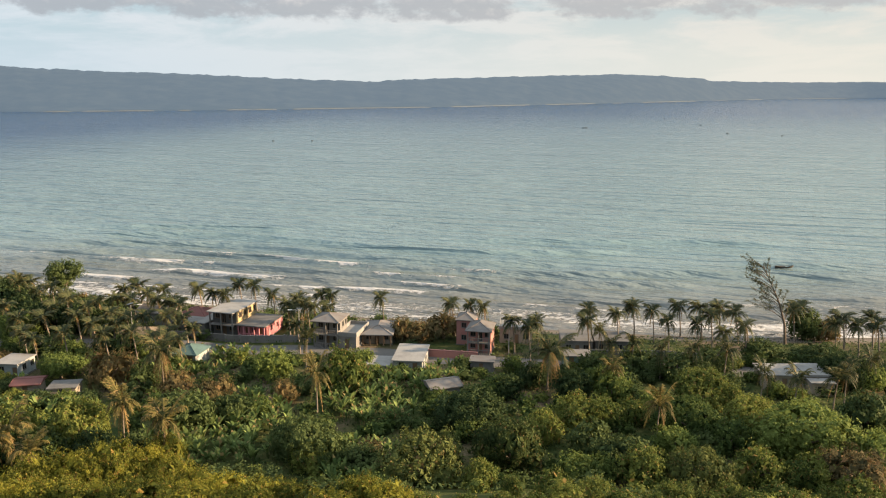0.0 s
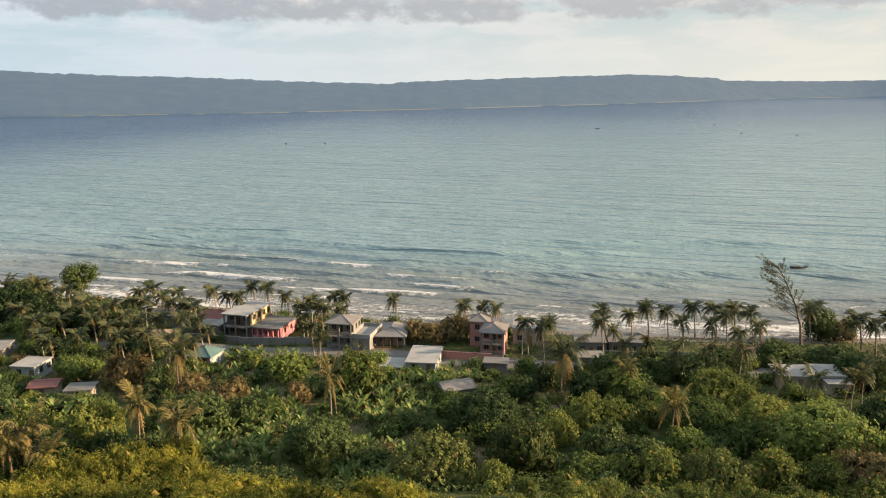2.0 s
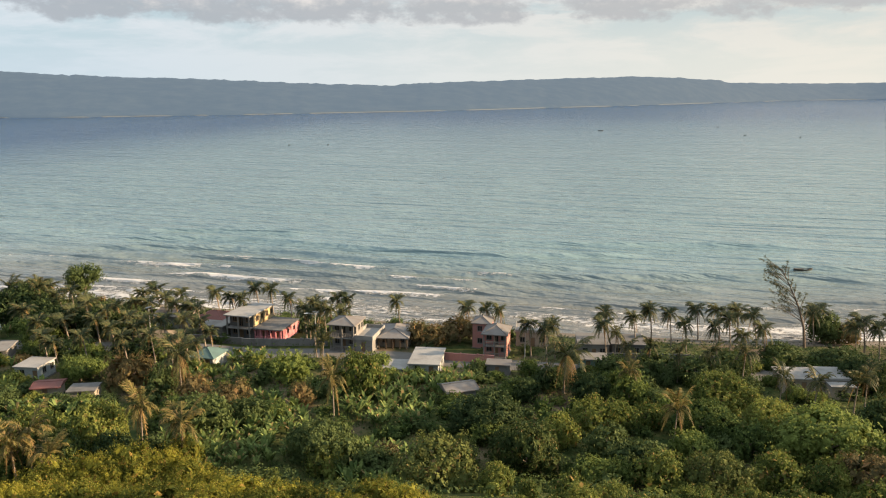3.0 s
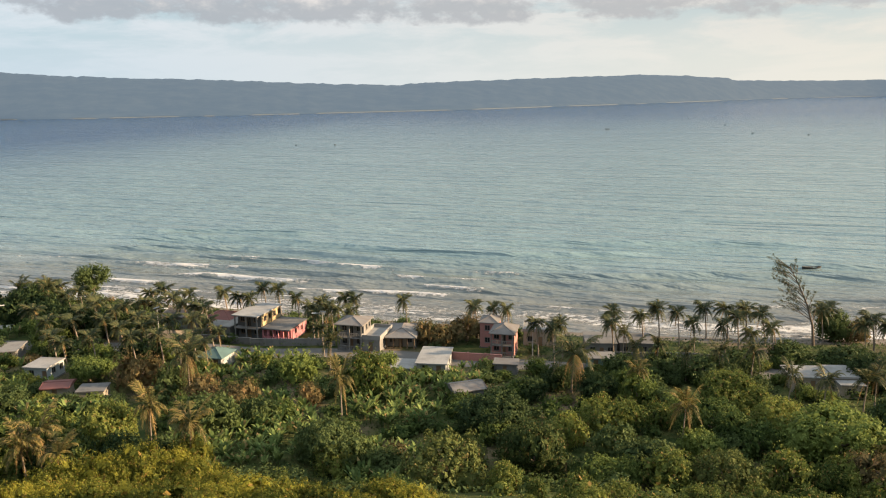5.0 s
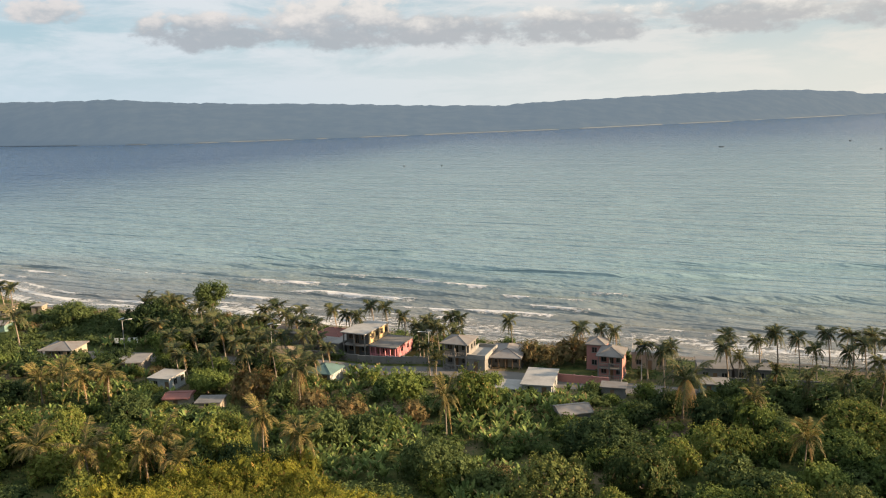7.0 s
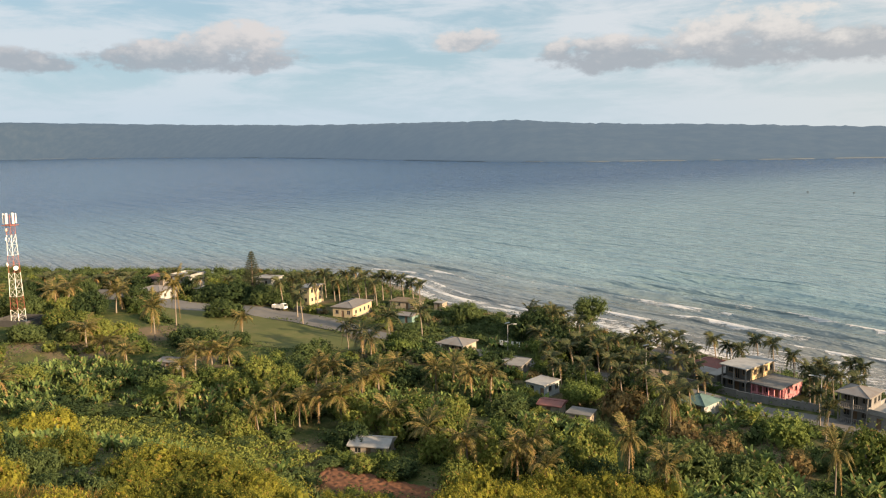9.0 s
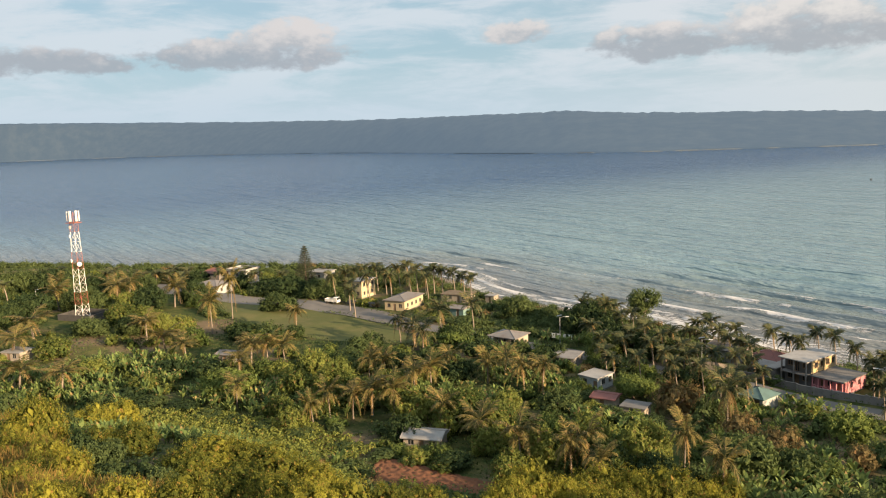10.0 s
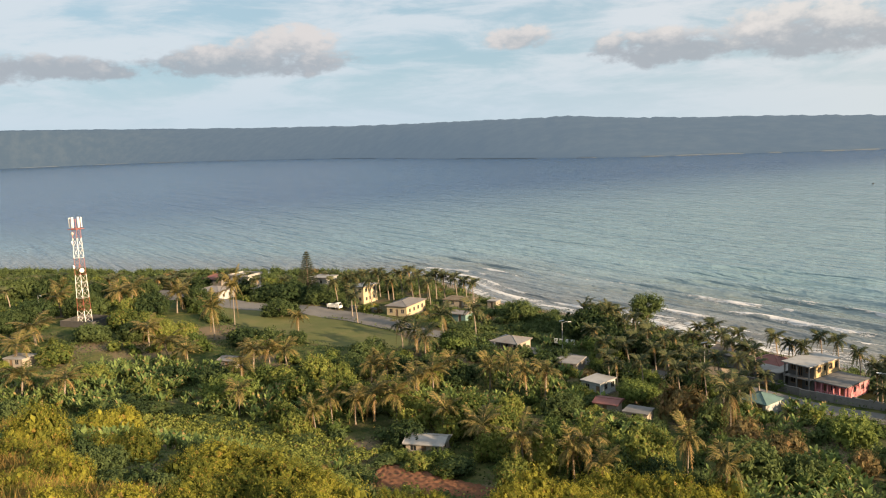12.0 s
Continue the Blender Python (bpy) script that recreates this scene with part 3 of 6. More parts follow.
def house(x, y, turn, wide, deep, high, label, wall=CONCRETE, roof="flat", roof_mat=SLAB, storeys=1, front=(), right=(), left=(),
          porch=0.0, posts=0, eave=0.45, rise=1.2, lift=0.25, trim=CONCRETE, parapet=0.0, clear=None, rail=False, name="house", post_mat=None):
    """A house: its front faces -y before the turn; x, y is the middle of its front edge. Openings are (u, z, wide, high, is_door)
    along the front, the right and the left wall, per storey."""
    z = min(ground_at(x, y), ground_at(x + wide / 2, y + deep / 2), ground_at(x - wide / 2, y + deep / 2))
    root = thing(name, pose(x, y, z, 0, 0, turn), label, "house" if name == "house" else name)
    t, total = 0.22, high * storeys
    w2 = wide / 2
    part("foundation", Shape().box(-w2 - 0.15, -0.15, -0.8, w2 + 0.15, deep + 0.15, lift).mesh("foundation", CONCRETE_DARK), root)
    s = Shape()
    sides = ((front, wide, pose(-w2, porch, lift)), (right, deep - porch, pose(w2, porch, lift, 0, 0, 90)), (left, deep - porch, pose(-w2, deep, lift, 0, 0, -90)), ((), wide, pose(w2, deep, lift, 0, 0, 180)))
    for i, (holes, long, m) in enumerate(sides):
        q = Shape()
        cut = [(u, u + ow, oz + high * k, oz + oh + high * k) for u, oz, ow, oh, _ in holes for k in range(storeys) if u + ow < long - 0.05]
        wall_face(q, long, total, t, cut)
        trim_u = t if i in (1, 2) else 0.0
        s.add([m @ Vector((min(max(v[0], trim_u), long - trim_u), v[1], v[2])) for v in q.v], q.f)
        for u, oz, ow, oh, isdoor in holes:
            if u + ow < long - 0.05:
                for k in range(storeys):
                    window_parts(root, m @ pose(u, 0.04, oz + high * k), ow, oh, isdoor and k == 0, trim)
    part("wall", s.mesh("wall", wall), root)
    inner = Shape().box(-w2 + t, porch + t, lift, w2 - t, deep - t, lift + 0.03)
    for k in range(1, storeys):
        inner.box(-w2 + t, porch + t, lift + high * k - 0.15, w2 - t, deep - t, lift + high * k)
    inner.box(-w2 + t, deep * 0.5 + porch * 0.5, lift + 0.03, w2 - t, deep * 0.5 + porch * 0.5 + 0.15, lift + total - 0.1)
    part("inner_floor", inner.mesh("inner_floor", CONCRETE_DARK), root)
    top = lift + total
    e = eave
    if roof == "flat":
        r = Shape().box(-w2 - e, -e, top, w2 + e, deep + e, top + 0.2)
        if parapet:
            for b in ((-w2 - e, -e, w2 + e, -e + 0.18), (-w2 - e, deep + e - 0.18, w2 + e, deep + e), (-w2 - e, -e + 0.18, -w2 - e + 0.18, deep + e - 0.18), (w2 + e - 0.18, -e + 0.18, w2 + e, deep + e - 0.18)):
                r.box(b[0], b[1], top + 0.2, b[2], b[3], top + 0.2 + parapet)
    else:
        r = Shape()
        x0, x1, y0, y1 = -w2 - e, w2 + e, -e, deep + e
        run = min(wide, deep) / 2 + e if roof == "hip" else 0.0
        if wide >= deep or roof == "hip_x":
            p, q = (x0 + run, (y0 + y1) / 2), (x1 - run, (y0 + y1) / 2)
        else:
            p, q = (0, y0 + run), (0, y1 - run)
        low = [(x0, y0), (x1, y0), (x1, y1), (x0, y1)]
        v = [(*c, top - 0.06) for c in low] + [(*c, top + 0.1) for c in low] + [(*p, top + rise), (*q, top + rise)]
        if wide >= deep:
            f = [(4, 5, 9, 8), (6, 7, 8, 9), (5, 6, 9), (7, 4, 8)]
        else:
            f = [(5, 6, 9, 8), (7, 4, 8, 9), (4, 5, 8), (6, 7, 9)]
        r.add(v, f + [(3, 2, 1, 0), (0, 1, 5, 4), (1, 2, 6, 5), (2, 3, 7, 6), (3, 0, 4, 7)])
        ridge = Shape()
        for a0, b0 in ((8, 9), (4, 8), (5, 8 if wide < deep else 9), (6, 9), (7, 8 if wide >= deep else 9)):
            ridge.tube([Vector(v[a0]) + Vector((0, 0, 0.02)), Vector(v[b0]) + Vector((0, 0, 0.02))], (0.07, 0.07), 5)
        part("ridge_cap", ridge.mesh("ridge_cap", roof_mat), root)
    part("roof", r.mesh("roof", roof_mat), root)
    if porch and posts:
        for k in range(storeys):
            z0, z1 = lift + high * k, lift + high * (k + 1) - (0.15 if k < storeys - 1 else 0)
            if k:
                part("balcony_floor", Shape().box(-w2, 0, z0 - 0.15, w2, porch - 0.01, z0).mesh("balcony_floor", CONCRETE), root)
            pm = Shape().box(-0.11, -0.11, 0, 0.11, 0.11, z1 - z0).box(-0.16, -0.16, 0, 0.16, 0.16, 0.25).box(-0.16, -0.16, z1 - z0 - 0.2, 0.16, 0.16, z1 - z0).mesh("porch_post", post_mat or trim)
            for i in range(posts):
                part("porch_post", pm, root, m=pose(-w2 + 0.16 + (wide - 0.32) * i / (posts - 1), 0.17, z0))
            if rail:
                b = Shape().box(-w2 + 0.3, 0.12, z0 + 0.85, w2 - 0.3, 0.24, z0 + 0.95)
                n = int(wide / 0.35)
                for i in range(1, n):
                    u = -w2 + wide * i / n
                    b.box(u - 0.05, 0.13, z0, u + 0.05, 0.23, z0 + 0.85)
                part("balustrade", b.mesh("balustrade", trim), root)
    KEEP_CLEAR.append((x - math.sin(radians(turn)) * deep / 2, y + math.cos(radians(turn)) * deep / 2, clear or (math.hypot(wide, deep) / 2 + 0.2)))
    return root, top


def win(*us, z=0.95, w=1.1, h=1.15):
    return [(u, z, w, h, False) for u in us]


def dor(*us, w=0.95, h=2.05):
    return [(u, 0.0, w, h, True) for u in us]


# beside the beach road: the unfinished two-storey house and the pink house
root, top = house(-46.9, 161.3, -16, 5.6, 10.0, 2.65, "two-storey unfinished grey concrete house with yellow side wall", CONCRETE_DARK, storeys=2, right=win(1.2, 3.3, 5.2, 7.2), front=dor(2.2) + win(0.6, 3.8), porch=1.6, posts=3, post_mat=CONCRETE, eave=0.35, trim=WOOD)
part("side_render", Shape().box(2.81, 1.7, 2.95, 2.83, 9.9, 3.8).box(2.81, 1.7, 5.05, 2.83, 9.9, 5.5).mesh("side_render", OCHRE), root, "ochre painted render")
for k, (u0, u1) in enumerate(((1.7, 2.75), (4.0, 4.85), (6.1, 6.75), (8.0, 8.75))):
    part("side_render", Shape().box(2.81, u0, 3.8, 2.83, u1, 5.05).mesh("side_render", OCHRE), root, "ochre painted render")
part("side_pier", Shape().box(2.8, 5.7, 0.25, 3.15, 6.05, 5.5).mesh("side_pier", OCHRE), root)
house(-53.2, 162.8, -16, 5.5, 8.0, 2.7, "low grey concrete annexe with arched dark openings", CONCRETE_DARK, front=dor(0.6, 2.6, w=1.5, h=2.1), eave=0.2)
root, top = house(-40.4, 160.4, -14, 6.2, 9.0, 2.55, "pink single-storey house with a pillared porch and flat roof", PLASTER_PINK, front=dor(1.2, 4.4) + win(2.6, 5.6), right=win(1.8, 4.6), porch=1.1, posts=6, eave=0.2, roof_mat=CONCRETE_DARK, rail=True, trim=PLASTER_PINK, clear=7.5)

# left of them: red roof, white house, thatch, green pavilion
house(-55.2, 167.5, -14, 7.0, 6.5, 2.7, "small house under a rusty red hipped roof", PLASTER_BEIGE, "hip", ROOF_RED, front=dor(1.0) + win(3.2), right=win(2.0), rise=1.5)
house(-64.8, 170.5, -10, 7.4, 6.0, 2.6, "white house with a grey tin gable roof among palms", PLASTER_WHITE, "gable", ROOF_TIN, front=dor(2.4) + win(0.7, 4.6), right=win(2.0), rise=1.1)
house(-62.5, 155.5, -8, 7.5, 4.6, 1.9, "low shed with a brown weathered thatch roof", WOOD, "hip", ROOF_THATCH, front=[(3.0, 0, 1.0, 1.7, True)], rise=0.9, name="shed")
house(-48.6, 142.4, -12, 4.6, 5.2, 2.3, "open pavilion with a teal green hipped roof", PLASTER_WHITE, "hip", ROOF_GREEN, front=[(0.4, 0.0, 3.6, 2.0, True)], rise=1.2, name="pavilion", clear=5.2)
house(-77.6, 134.0, -6, 4.4, 5.2, 2.5, "small pale blue house with an unfinished flat roof", PLASTER_BLUE, front=dor(3.4) + win(0.8), right=win(1.5, 3.8), eave=0.25, clear=5.6)
house(-70.4, 126.8, 10, 4.0, 3.6, 1.9, "low shed with a faded red tin roof", PLASTER_BEIGE, "gable", ROOF_RED, front=[(1.4, 0, 0.9, 1.7, True)], rise=0.5, name="shed")
house(-63.4, 124.8, 8, 4.4, 3.6, 2.0, "low block shed with a pale front wall", PLASTER_BEIGE, "flat", CONCRETE_DARK, front=win(1.5), eave=0.2, name="shed")
house(-110.9, 150.9, 4, 7.0, 6.4, 2.7, "beige house with a pale hipped roof and porch", PLASTER_BEIGE, "hip", ROOF_TIN, front=dor(1.0) + win(3.0, 5.0), right=win(1.6, 3.8), porch=1.5, posts=4, rise=1.1, clear=7.0)
house(-90.6, 145.2, 12, 5.4, 5.8, 2.0, "low house with a broken pale concrete roof", CONCRETE, "flat", CONCRETE, front=dor(2.0) + win(3.6), eave=0.4)

# right of them: balcony house, tin roofs, rose house, beige house
root, top = house(-23.6, 153.0, -12, 5.2, 6.0, 2.7, "two-storey grey house with white balcony rail and hipped roof", CONCRETE, "hip", ROOF_TIN, storeys=2, front=dor(2.0) + win(0.5, 3.6), right=win(1.2, 3.0), porch=1.6, posts=3, rise=1.0, rail=True)
house(-19.2, 152.6, -12, 3.8, 8.0, 2.5, "small grey building with a parapet roof terrace", CONCRETE, front=dor(1.4), right=win(2.0, 4.6), eave=0.15, parapet=0.7)
house(-13.5, 155.0, -3, 6.0, 9.4, 2.5, "single-storey house with a pale gable roof and posts", PLASTER_BEIGE, "hip", ROOF_TIN, front=dor(2.4) + win(0.6, 4.2), porch=1.7, posts=5, rise=1.2, eave=0.4, post_mat=WOOD)
house(-6.5, 139.4, -6, 5.4, 9.4, 2.3, "white flat-roofed house above the banana grove", PLASTER_WHITE, "flat", SLAB, front=dor(3.6) + win(1.0), right=win(2.0, 5.0), eave=0.3)
house(-11.9, 139.4, -6, 4.6, 5.0, 1.3, "low roof slab beside the white house", CONCRETE, "flat", SLAB, front=[(1.0, 0, 0.8, 1.0, True)], eave=0.2, name="shed")
root, top = house(7.0, 150.6, -12, 4.6, 6.0, 2.4, "two-storey rose house with small pointed roofs", PLASTER_ROSE, "hip", ROOF_TIN, storeys=2, front=dor(2.0) + win(0.5, 3.4), right=win(1.2, 3.4), rise=1.3, eave=0.35, porch=1.2, posts=3, rail=True)
house(4.6, 157.6, -12, 3.6, 4.6, 2.6, "narrow rose wing with its own pointed roof", PLASTER_ROSE, "hip", ROOF_TIN, storeys=2, front=win(1.0), rise=1.0, eave=0.3)
house(15.2, 158.8, -6, 6.6, 6.0, 3.1, "beige flat-roofed house close to the beach", PLASTER_BEIGE, front=dor(3.0) + win(0.8, 4.8), eave=0.2, parapet=0.4)
house(26.6, 150.5, -4, 6.0, 7.4, 2.7, "grey concrete house with a teal painted front", CONCRETE, front=dor(2.6) + win(0.8, 4.2), eave=0.15, roof_mat=CONCRETE_DARK)
house(25.2, 142.0, -4, 5.0, 3.6, 2.2, "small teal walled shop beside the road", PLASTER_TEAL, front=dor(1.0) + win(2.8), eave=0.25, roof_mat=CONCRETE, name="shop")
root, top = house(61.6, 131.0, -3, 11.0, 5.6, 2.5, "long low house with a flat pale concrete roof", PLASTER_BEIGE, "flat", SLAB, front=dor(3.0) + win(0.9, 6.0), left=win(2.0), eave=0.3, clear=6.5)
part("wing", Shape().box(1.6, -2.6, -0.6, 5.4, -0.31, top - 0.35).mesh("wing", PLASTER_BEIGE), root, "pale wing built onto the front")
part("wing_roof", Shape().box(1.4, -2.8, top - 0.35, 5.6, -0.31, top - 0.15).box(1.4, -0.3, top + 0.21, 5.6, 5.8, top + 0.4).mesh("wing_roof", SLAB), root)
part("wing_window", Shape().box(2.6, -2.63, 0.9, 3.8, -2.6, 1.9).mesh("wing_window", GLASS), root)
house(7.2, 140.0, -8, 4.2, 3.0, 1.9, "little shed with a flat tin roof", CONCRETE, "flat", ROOF_TIN, front=[(1.5, 0, 0.9, 1.7, True)], eave=0.25, name="shed")
house(0.6, 126.6, 20, 5.0, 4.0, 1.9, "grey tin shed half hidden in the bananas", CONCRETE, "gable", ROOF_TIN, front=[(1.8, 0, 0.9, 1.7, True)], rise=0.8, name="shed")

house(33.5, 150.8, -5, 6.4, 6.5, 2.6, "dark weathered concrete house behind the palms", CONCRETE_DARK, front=dor(2.4) + win(0.6, 4.2), eave=0.2, roof_mat=CONCRETE_DARK, clear=3.4)
# by the playing field
root, top = house(-163.2, 168.2, 14, 6.8, 12.0, 3.0, "cream single-storey house with a low hipped roof", PLASTER_CREAM, "hip", ROOF_TIN, front=dor(2.9) + win(0.9, 4.8), right=win(1.5, 4.2, 6.8, 9.4), rise=1.1, clear=8.0)
house(-187.0, 174.8, 8, 5.0, 7.4, 2.75, "two-storey cream house with a flat roof", PLASTER_CREAM, storeys=2, front=win(0.7, 3.0), right=win(1.0, 3.0, 5.2), eave=0.35, clear=6)
house(-236.0, 150.8, 14, 10.0, 8.0, 3.0, "wide white house with a grey roof behind the road", PLASTER_WHITE, "hip", ROOF_TIN, front=dor(4.4) + win(1.2, 7.0), right=win(2.0, 5.0), rise=1.3)
house(-247.0, 160.0, 14, 9.0, 7.0, 2.4, "two-storey house with a dull red roof", CONCRETE, "hip", ROOF_RED, storeys=2, front=win(1.0, 3.8, 6.4), right=win(2.0, 4.4), rise=1.4)
house(-238.0, 165.5, 14, 8.0, 7.0, 2.9, "two-storey white house with a flat roof", PLASTER_WHITE, storeys=2, front=win(1.0, 3.4, 5.6), right=win(1.6, 4.2), parapet=0.5)
house(-224.0, 163.6, 14, 5.6, 5.0, 2.8, "small beige house with a flat roof", PLASTER_BEIGE, front=dor(1.0) + win(3.0), right=win(2.0))
house(-212.0, 180.0, 10, 7.0, 6.0, 2.9, "white two-storey house behind dark trees", PLASTER_WHITE, storeys=2, front=win(1.0, 4.0), right=win(2.0))
house(-157.5, 189.3, 12, 9.0, 6.0, 2.3, "long brown walled house under a flat roof", PLASTER_BEIGE, front=dor(1.0, 5.6) + win(2.6, 7.2), right=win(2.0), eave=0.3, roof_mat=ROOF_THATCH, clear=7.0)
house(-147.0, 194.0, 8, 3.0, 3.0, 2.3, "small beach hut of bare concrete", PLASTER_BEIGE, front=dor(1.0), eave=0.2, clear=4.0)
house(-143.0, 172.8, 8, 4.6, 4.0, 2.2, "low hut with a teal painted wall", PLASTER_TEAL, "gable", ROOF_TIN, front=dor(2.2), rise=0.7)
house(-84.6, 92.0, 24, 6.2, 4.4, 1.8, "little farm house with a patched tin roof", PLASTER_BEIGE, "gable", SLAB, front=dor(2.6, h=1.7) + win(0.7, 4.4, z=0.6, h=0.9), right=win(1.4, z=0.6, h=0.9), rise=0.8, clear=2.6)
house(-155.4, 103.0, 20, 4.0, 3.4, 1.9, "grey tin hut in the grove", CONCRETE, "gable", ROOF_TIN, front=[(1.4, 0, 0.9, 1.7, True)], rise=0.6, name="shed")
house(-196.5, 72.2, 24, 5.4, 4.6, 2.2, "small pale hut at the edge of the bananas", PLASTER_BEIGE, "flat", SLAB, front=dor(1.6) + win(3.2), eave=0.2)


# ---- telecom mast ----
def lattice_mast(x, y, high=29.8):
    z = ground_at(x, y)
    root = thing("telecom_mast", pose(x, y, z, 0, 0, 20), "red and white steel lattice mast with antennas", "mast")
    pad = part("base_pad", Shape().box(-3.2, -3.2, -1.0, 3.2, 3.2, 0.35).mesh("base_pad", BLOCK), root)

    def half(h):
        return 1.3 - 0.55 * min(1, h / (high * 0.85))
    bands = (0.0, 0.13, 0.25, 0.47, 0.63, 0.82, 1.0)
    for k in range(6):
        z0, z1 = 0.35 + (high - 0.35) * bands[k], 0.35 + (high - 0.35) * bands[k + 1]
        mat = PAINT_WHITE if k % 2 == 0 else PAINT_RED
        s, n = Shape(), max(2, round((z1 - z0) / 2.3))
        for i in range(n):
            a0, b0 = z0 + (z1 - z0) * i / n, z0 + (z1 - z0) * (i + 1) / n
            ha, hb = half(a0), half(b0)
            ca = [(-ha, -ha, a0), (ha, -ha, a0), (ha, ha, a0), (-ha, ha, a0)]
            cb = [(-hb, -hb, b0), (hb, -hb, b0), (hb, hb, b0), (-hb, hb, b0)]
            for j in range(4):
                s.tube([ca[j], cb[j]], (0.065, 0.065), 5)
                s.tube([ca[j], ca[(j + 1) % 4]], (0.028, 0.028), 4)
                s.tube([ca[j] if i % 2 else ca[(j + 1) % 4], cb[(j + 1) % 4] if i % 2 else cb[j]], (0.034, 0.034), 4)
        part("mast_section", s.mesh("mast_section", mat), root, "white painted lattice" if k % 2 == 0 else "red painted lattice")
    part("platform", Shape().box(-1.5, -1.5, high - 2.9, 1.5, 1.5, high - 2.75).mesh("platform", PAINT_RED), root)
    panel = Shape().box(-0.26, -0.14, -1.35, 0.26, 0.14, 1.35).box(-0.03, 0.12, -1.4, 0.03, 0.2, 1.4).mesh("panel_antenna", PAINT_WHITE)
    for i in range(6):
        a0 = i * 60 + 15
        part("panel_antenna", panel, root, "tall white panel antenna", pose(1.5 * math.sin(radians(a0)), -1.5 * math.cos(radians(a0)), high - 1.0, 0, 0, a0))
    for h, a0, r in ((high * 0.52, 60, 0.65), (high * 0.55, -50, 0.6), (high * 0.78, -50, 0.5), (high * 0.86, -80, 0.5)):
        d = Shape()
        d.tube([(0, 0, 0), (0, -0.25, 0), (0, -0.4, 0)], (r * 0.3, r, r), 14)
        q = half(h) * 1.3
        part("dish_antenna", d.mesh("dish_antenna", PAINT_WHITE, True), root, "round white microwave dish", pose(q * math.sin(radians(a0)), -q * math.cos(radians(a0)), h, 0, 0, a0))
    KEEP_CLEAR.append((x, y, 12.0))


lattice_mast(-219, 100.5)
zc = ground_at(-219, 100.5)
yard = thing("compound_wall", pose(-219, 101, zc, 0, 0, 22), "dark block wall round the foot of the mast", "wall")
for px, py, lx, ly in ((-5.5, -4.2, 11, 0.22), (-5.5, 4.2, 11, 0.22), (-5.5, -3.98, 0.22, 8.18), (5.28, -3.98, 0.22, 8.18)):
    part("wall_panel", Shape().box(px, py, -1.0, px + lx, py + ly, 1.7).mesh("wall_panel", BLOCK), yard)


def street_lamp(x, y, turn, high=7.0):
    root = thing("street_lamp", pose(x, y, ground_at(x, y), 0, 0, turn), "grey steel solar street lamp beside the road", "street lamp", "street lamps")
    part("pole", Shape().tube([(0, 0, -0.3), (0, 0, high * 0.5), (0, 0, high)], (0.11, 0.09, 0.07), 8).mesh("pole", STEEL), root)
    part("arm", Shape().tube([(0, 0, high - 0.2), (0.8, 0, high + 0.1), (1.6, 0, high + 0.15)], (0.05, 0.05, 0.05), 6).mesh("arm", STEEL), root)
    part("lamp_head", Shape().box(1.4, -0.16, high + 0.08, 2.2, 0.16, high + 0.2).mesh("lamp_head", PAINT_WHITE), root)
    part("solar_panel", Shape().add([(-0.7, -0.5, high + 0.2), (0.5, -0.5, high + 0.5), (0.5, 0.5, high + 0.5), (-0.7, 0.5, high + 0.2), (-0.7, -0.5, high + 0.26), (0.5, -0.5, high + 0.56), (0.5, 0.5, high + 0.56), (-0.7, 0.5, high + 0.26)],
                                    [(0, 3, 2, 1), (4, 5, 6, 7), (0, 1, 5, 4), (1, 2, 6, 5), (2, 3, 7, 6), (3, 0, 4, 7)]).mesh("solar_panel", GLASS), root, "dark tilted solar panel")


for q in ((-65.1, 160.0, 10), (-29.5, 156.8, 190), (13.0, 149.6, 20), (-101, 161.2, 30), (-240, 97, 0)):
    street_lamp(*q)

def parked_truck(x, y, turn):
    root = thing("truck", pose(x, y, ground_at(x, y) + 0.1, 0, 0, turn), "small pale truck parked beside the coastal road", "truck")
    part("cargo_bed", Shape().box(-2.3, -0.9, 0.7, 0.7, 0.9, 0.85).box(-2.3, -0.9, 0.85, -2.22, 0.9, 1.6).box(-2.22, -0.9, 0.85, 0.7, -0.82, 1.6).box(-2.22, 0.82, 0.85, 0.7, 0.9, 1.6).mesh("cargo_bed", PAINT_WHITE), root)
    cab = Shape()
    cab.v = [(u, v, w) for v in (-0.88, 0.88) for u, w in ((0.8, 0.55), (2.5, 0.55), (2.5, 1.25), (2.1, 2.05), (0.8, 2.05))]
    cab.f = [(0, 1, 2, 3, 4), (9, 8, 7, 6, 5)] + [(i, i + 5, (i + 1) % 5 + 5, (i + 1) % 5) for i in range(5)]
    cab = part("cab", cab.mesh("cab", PAINT_WHITE), root)
    part("windscreen", Shape().add([(2.49, -0.75, 1.32), (2.49, 0.75, 1.32), (2.16, 0.75, 1.98), (2.16, -0.75, 1.98), (2.52, -0.75, 1.34), (2.52, 0.75, 1.34), (2.19, 0.75, 2.0), (2.19, -0.75, 2.0)],
                                   [(0, 3, 2, 1), (4, 5, 6, 7), (0, 1, 5, 4), (1, 2, 6, 5), (2, 3, 7, 6), (3, 0, 4, 7)]).mesh("windscreen", GLASS), cab)
    wheel = Shape().tube([(0, -0.12, 0), (0, 0.12, 0)], (0.4, 0.4), 14).mesh("wheel", HULL)
    for u in (-1.5, 1.7):
        for v in (-0.85, 0.85):
            part("wheel", wheel, root, m=pose(u, v, 0.4))


parked_truck(-187.6, 165.2, 12)

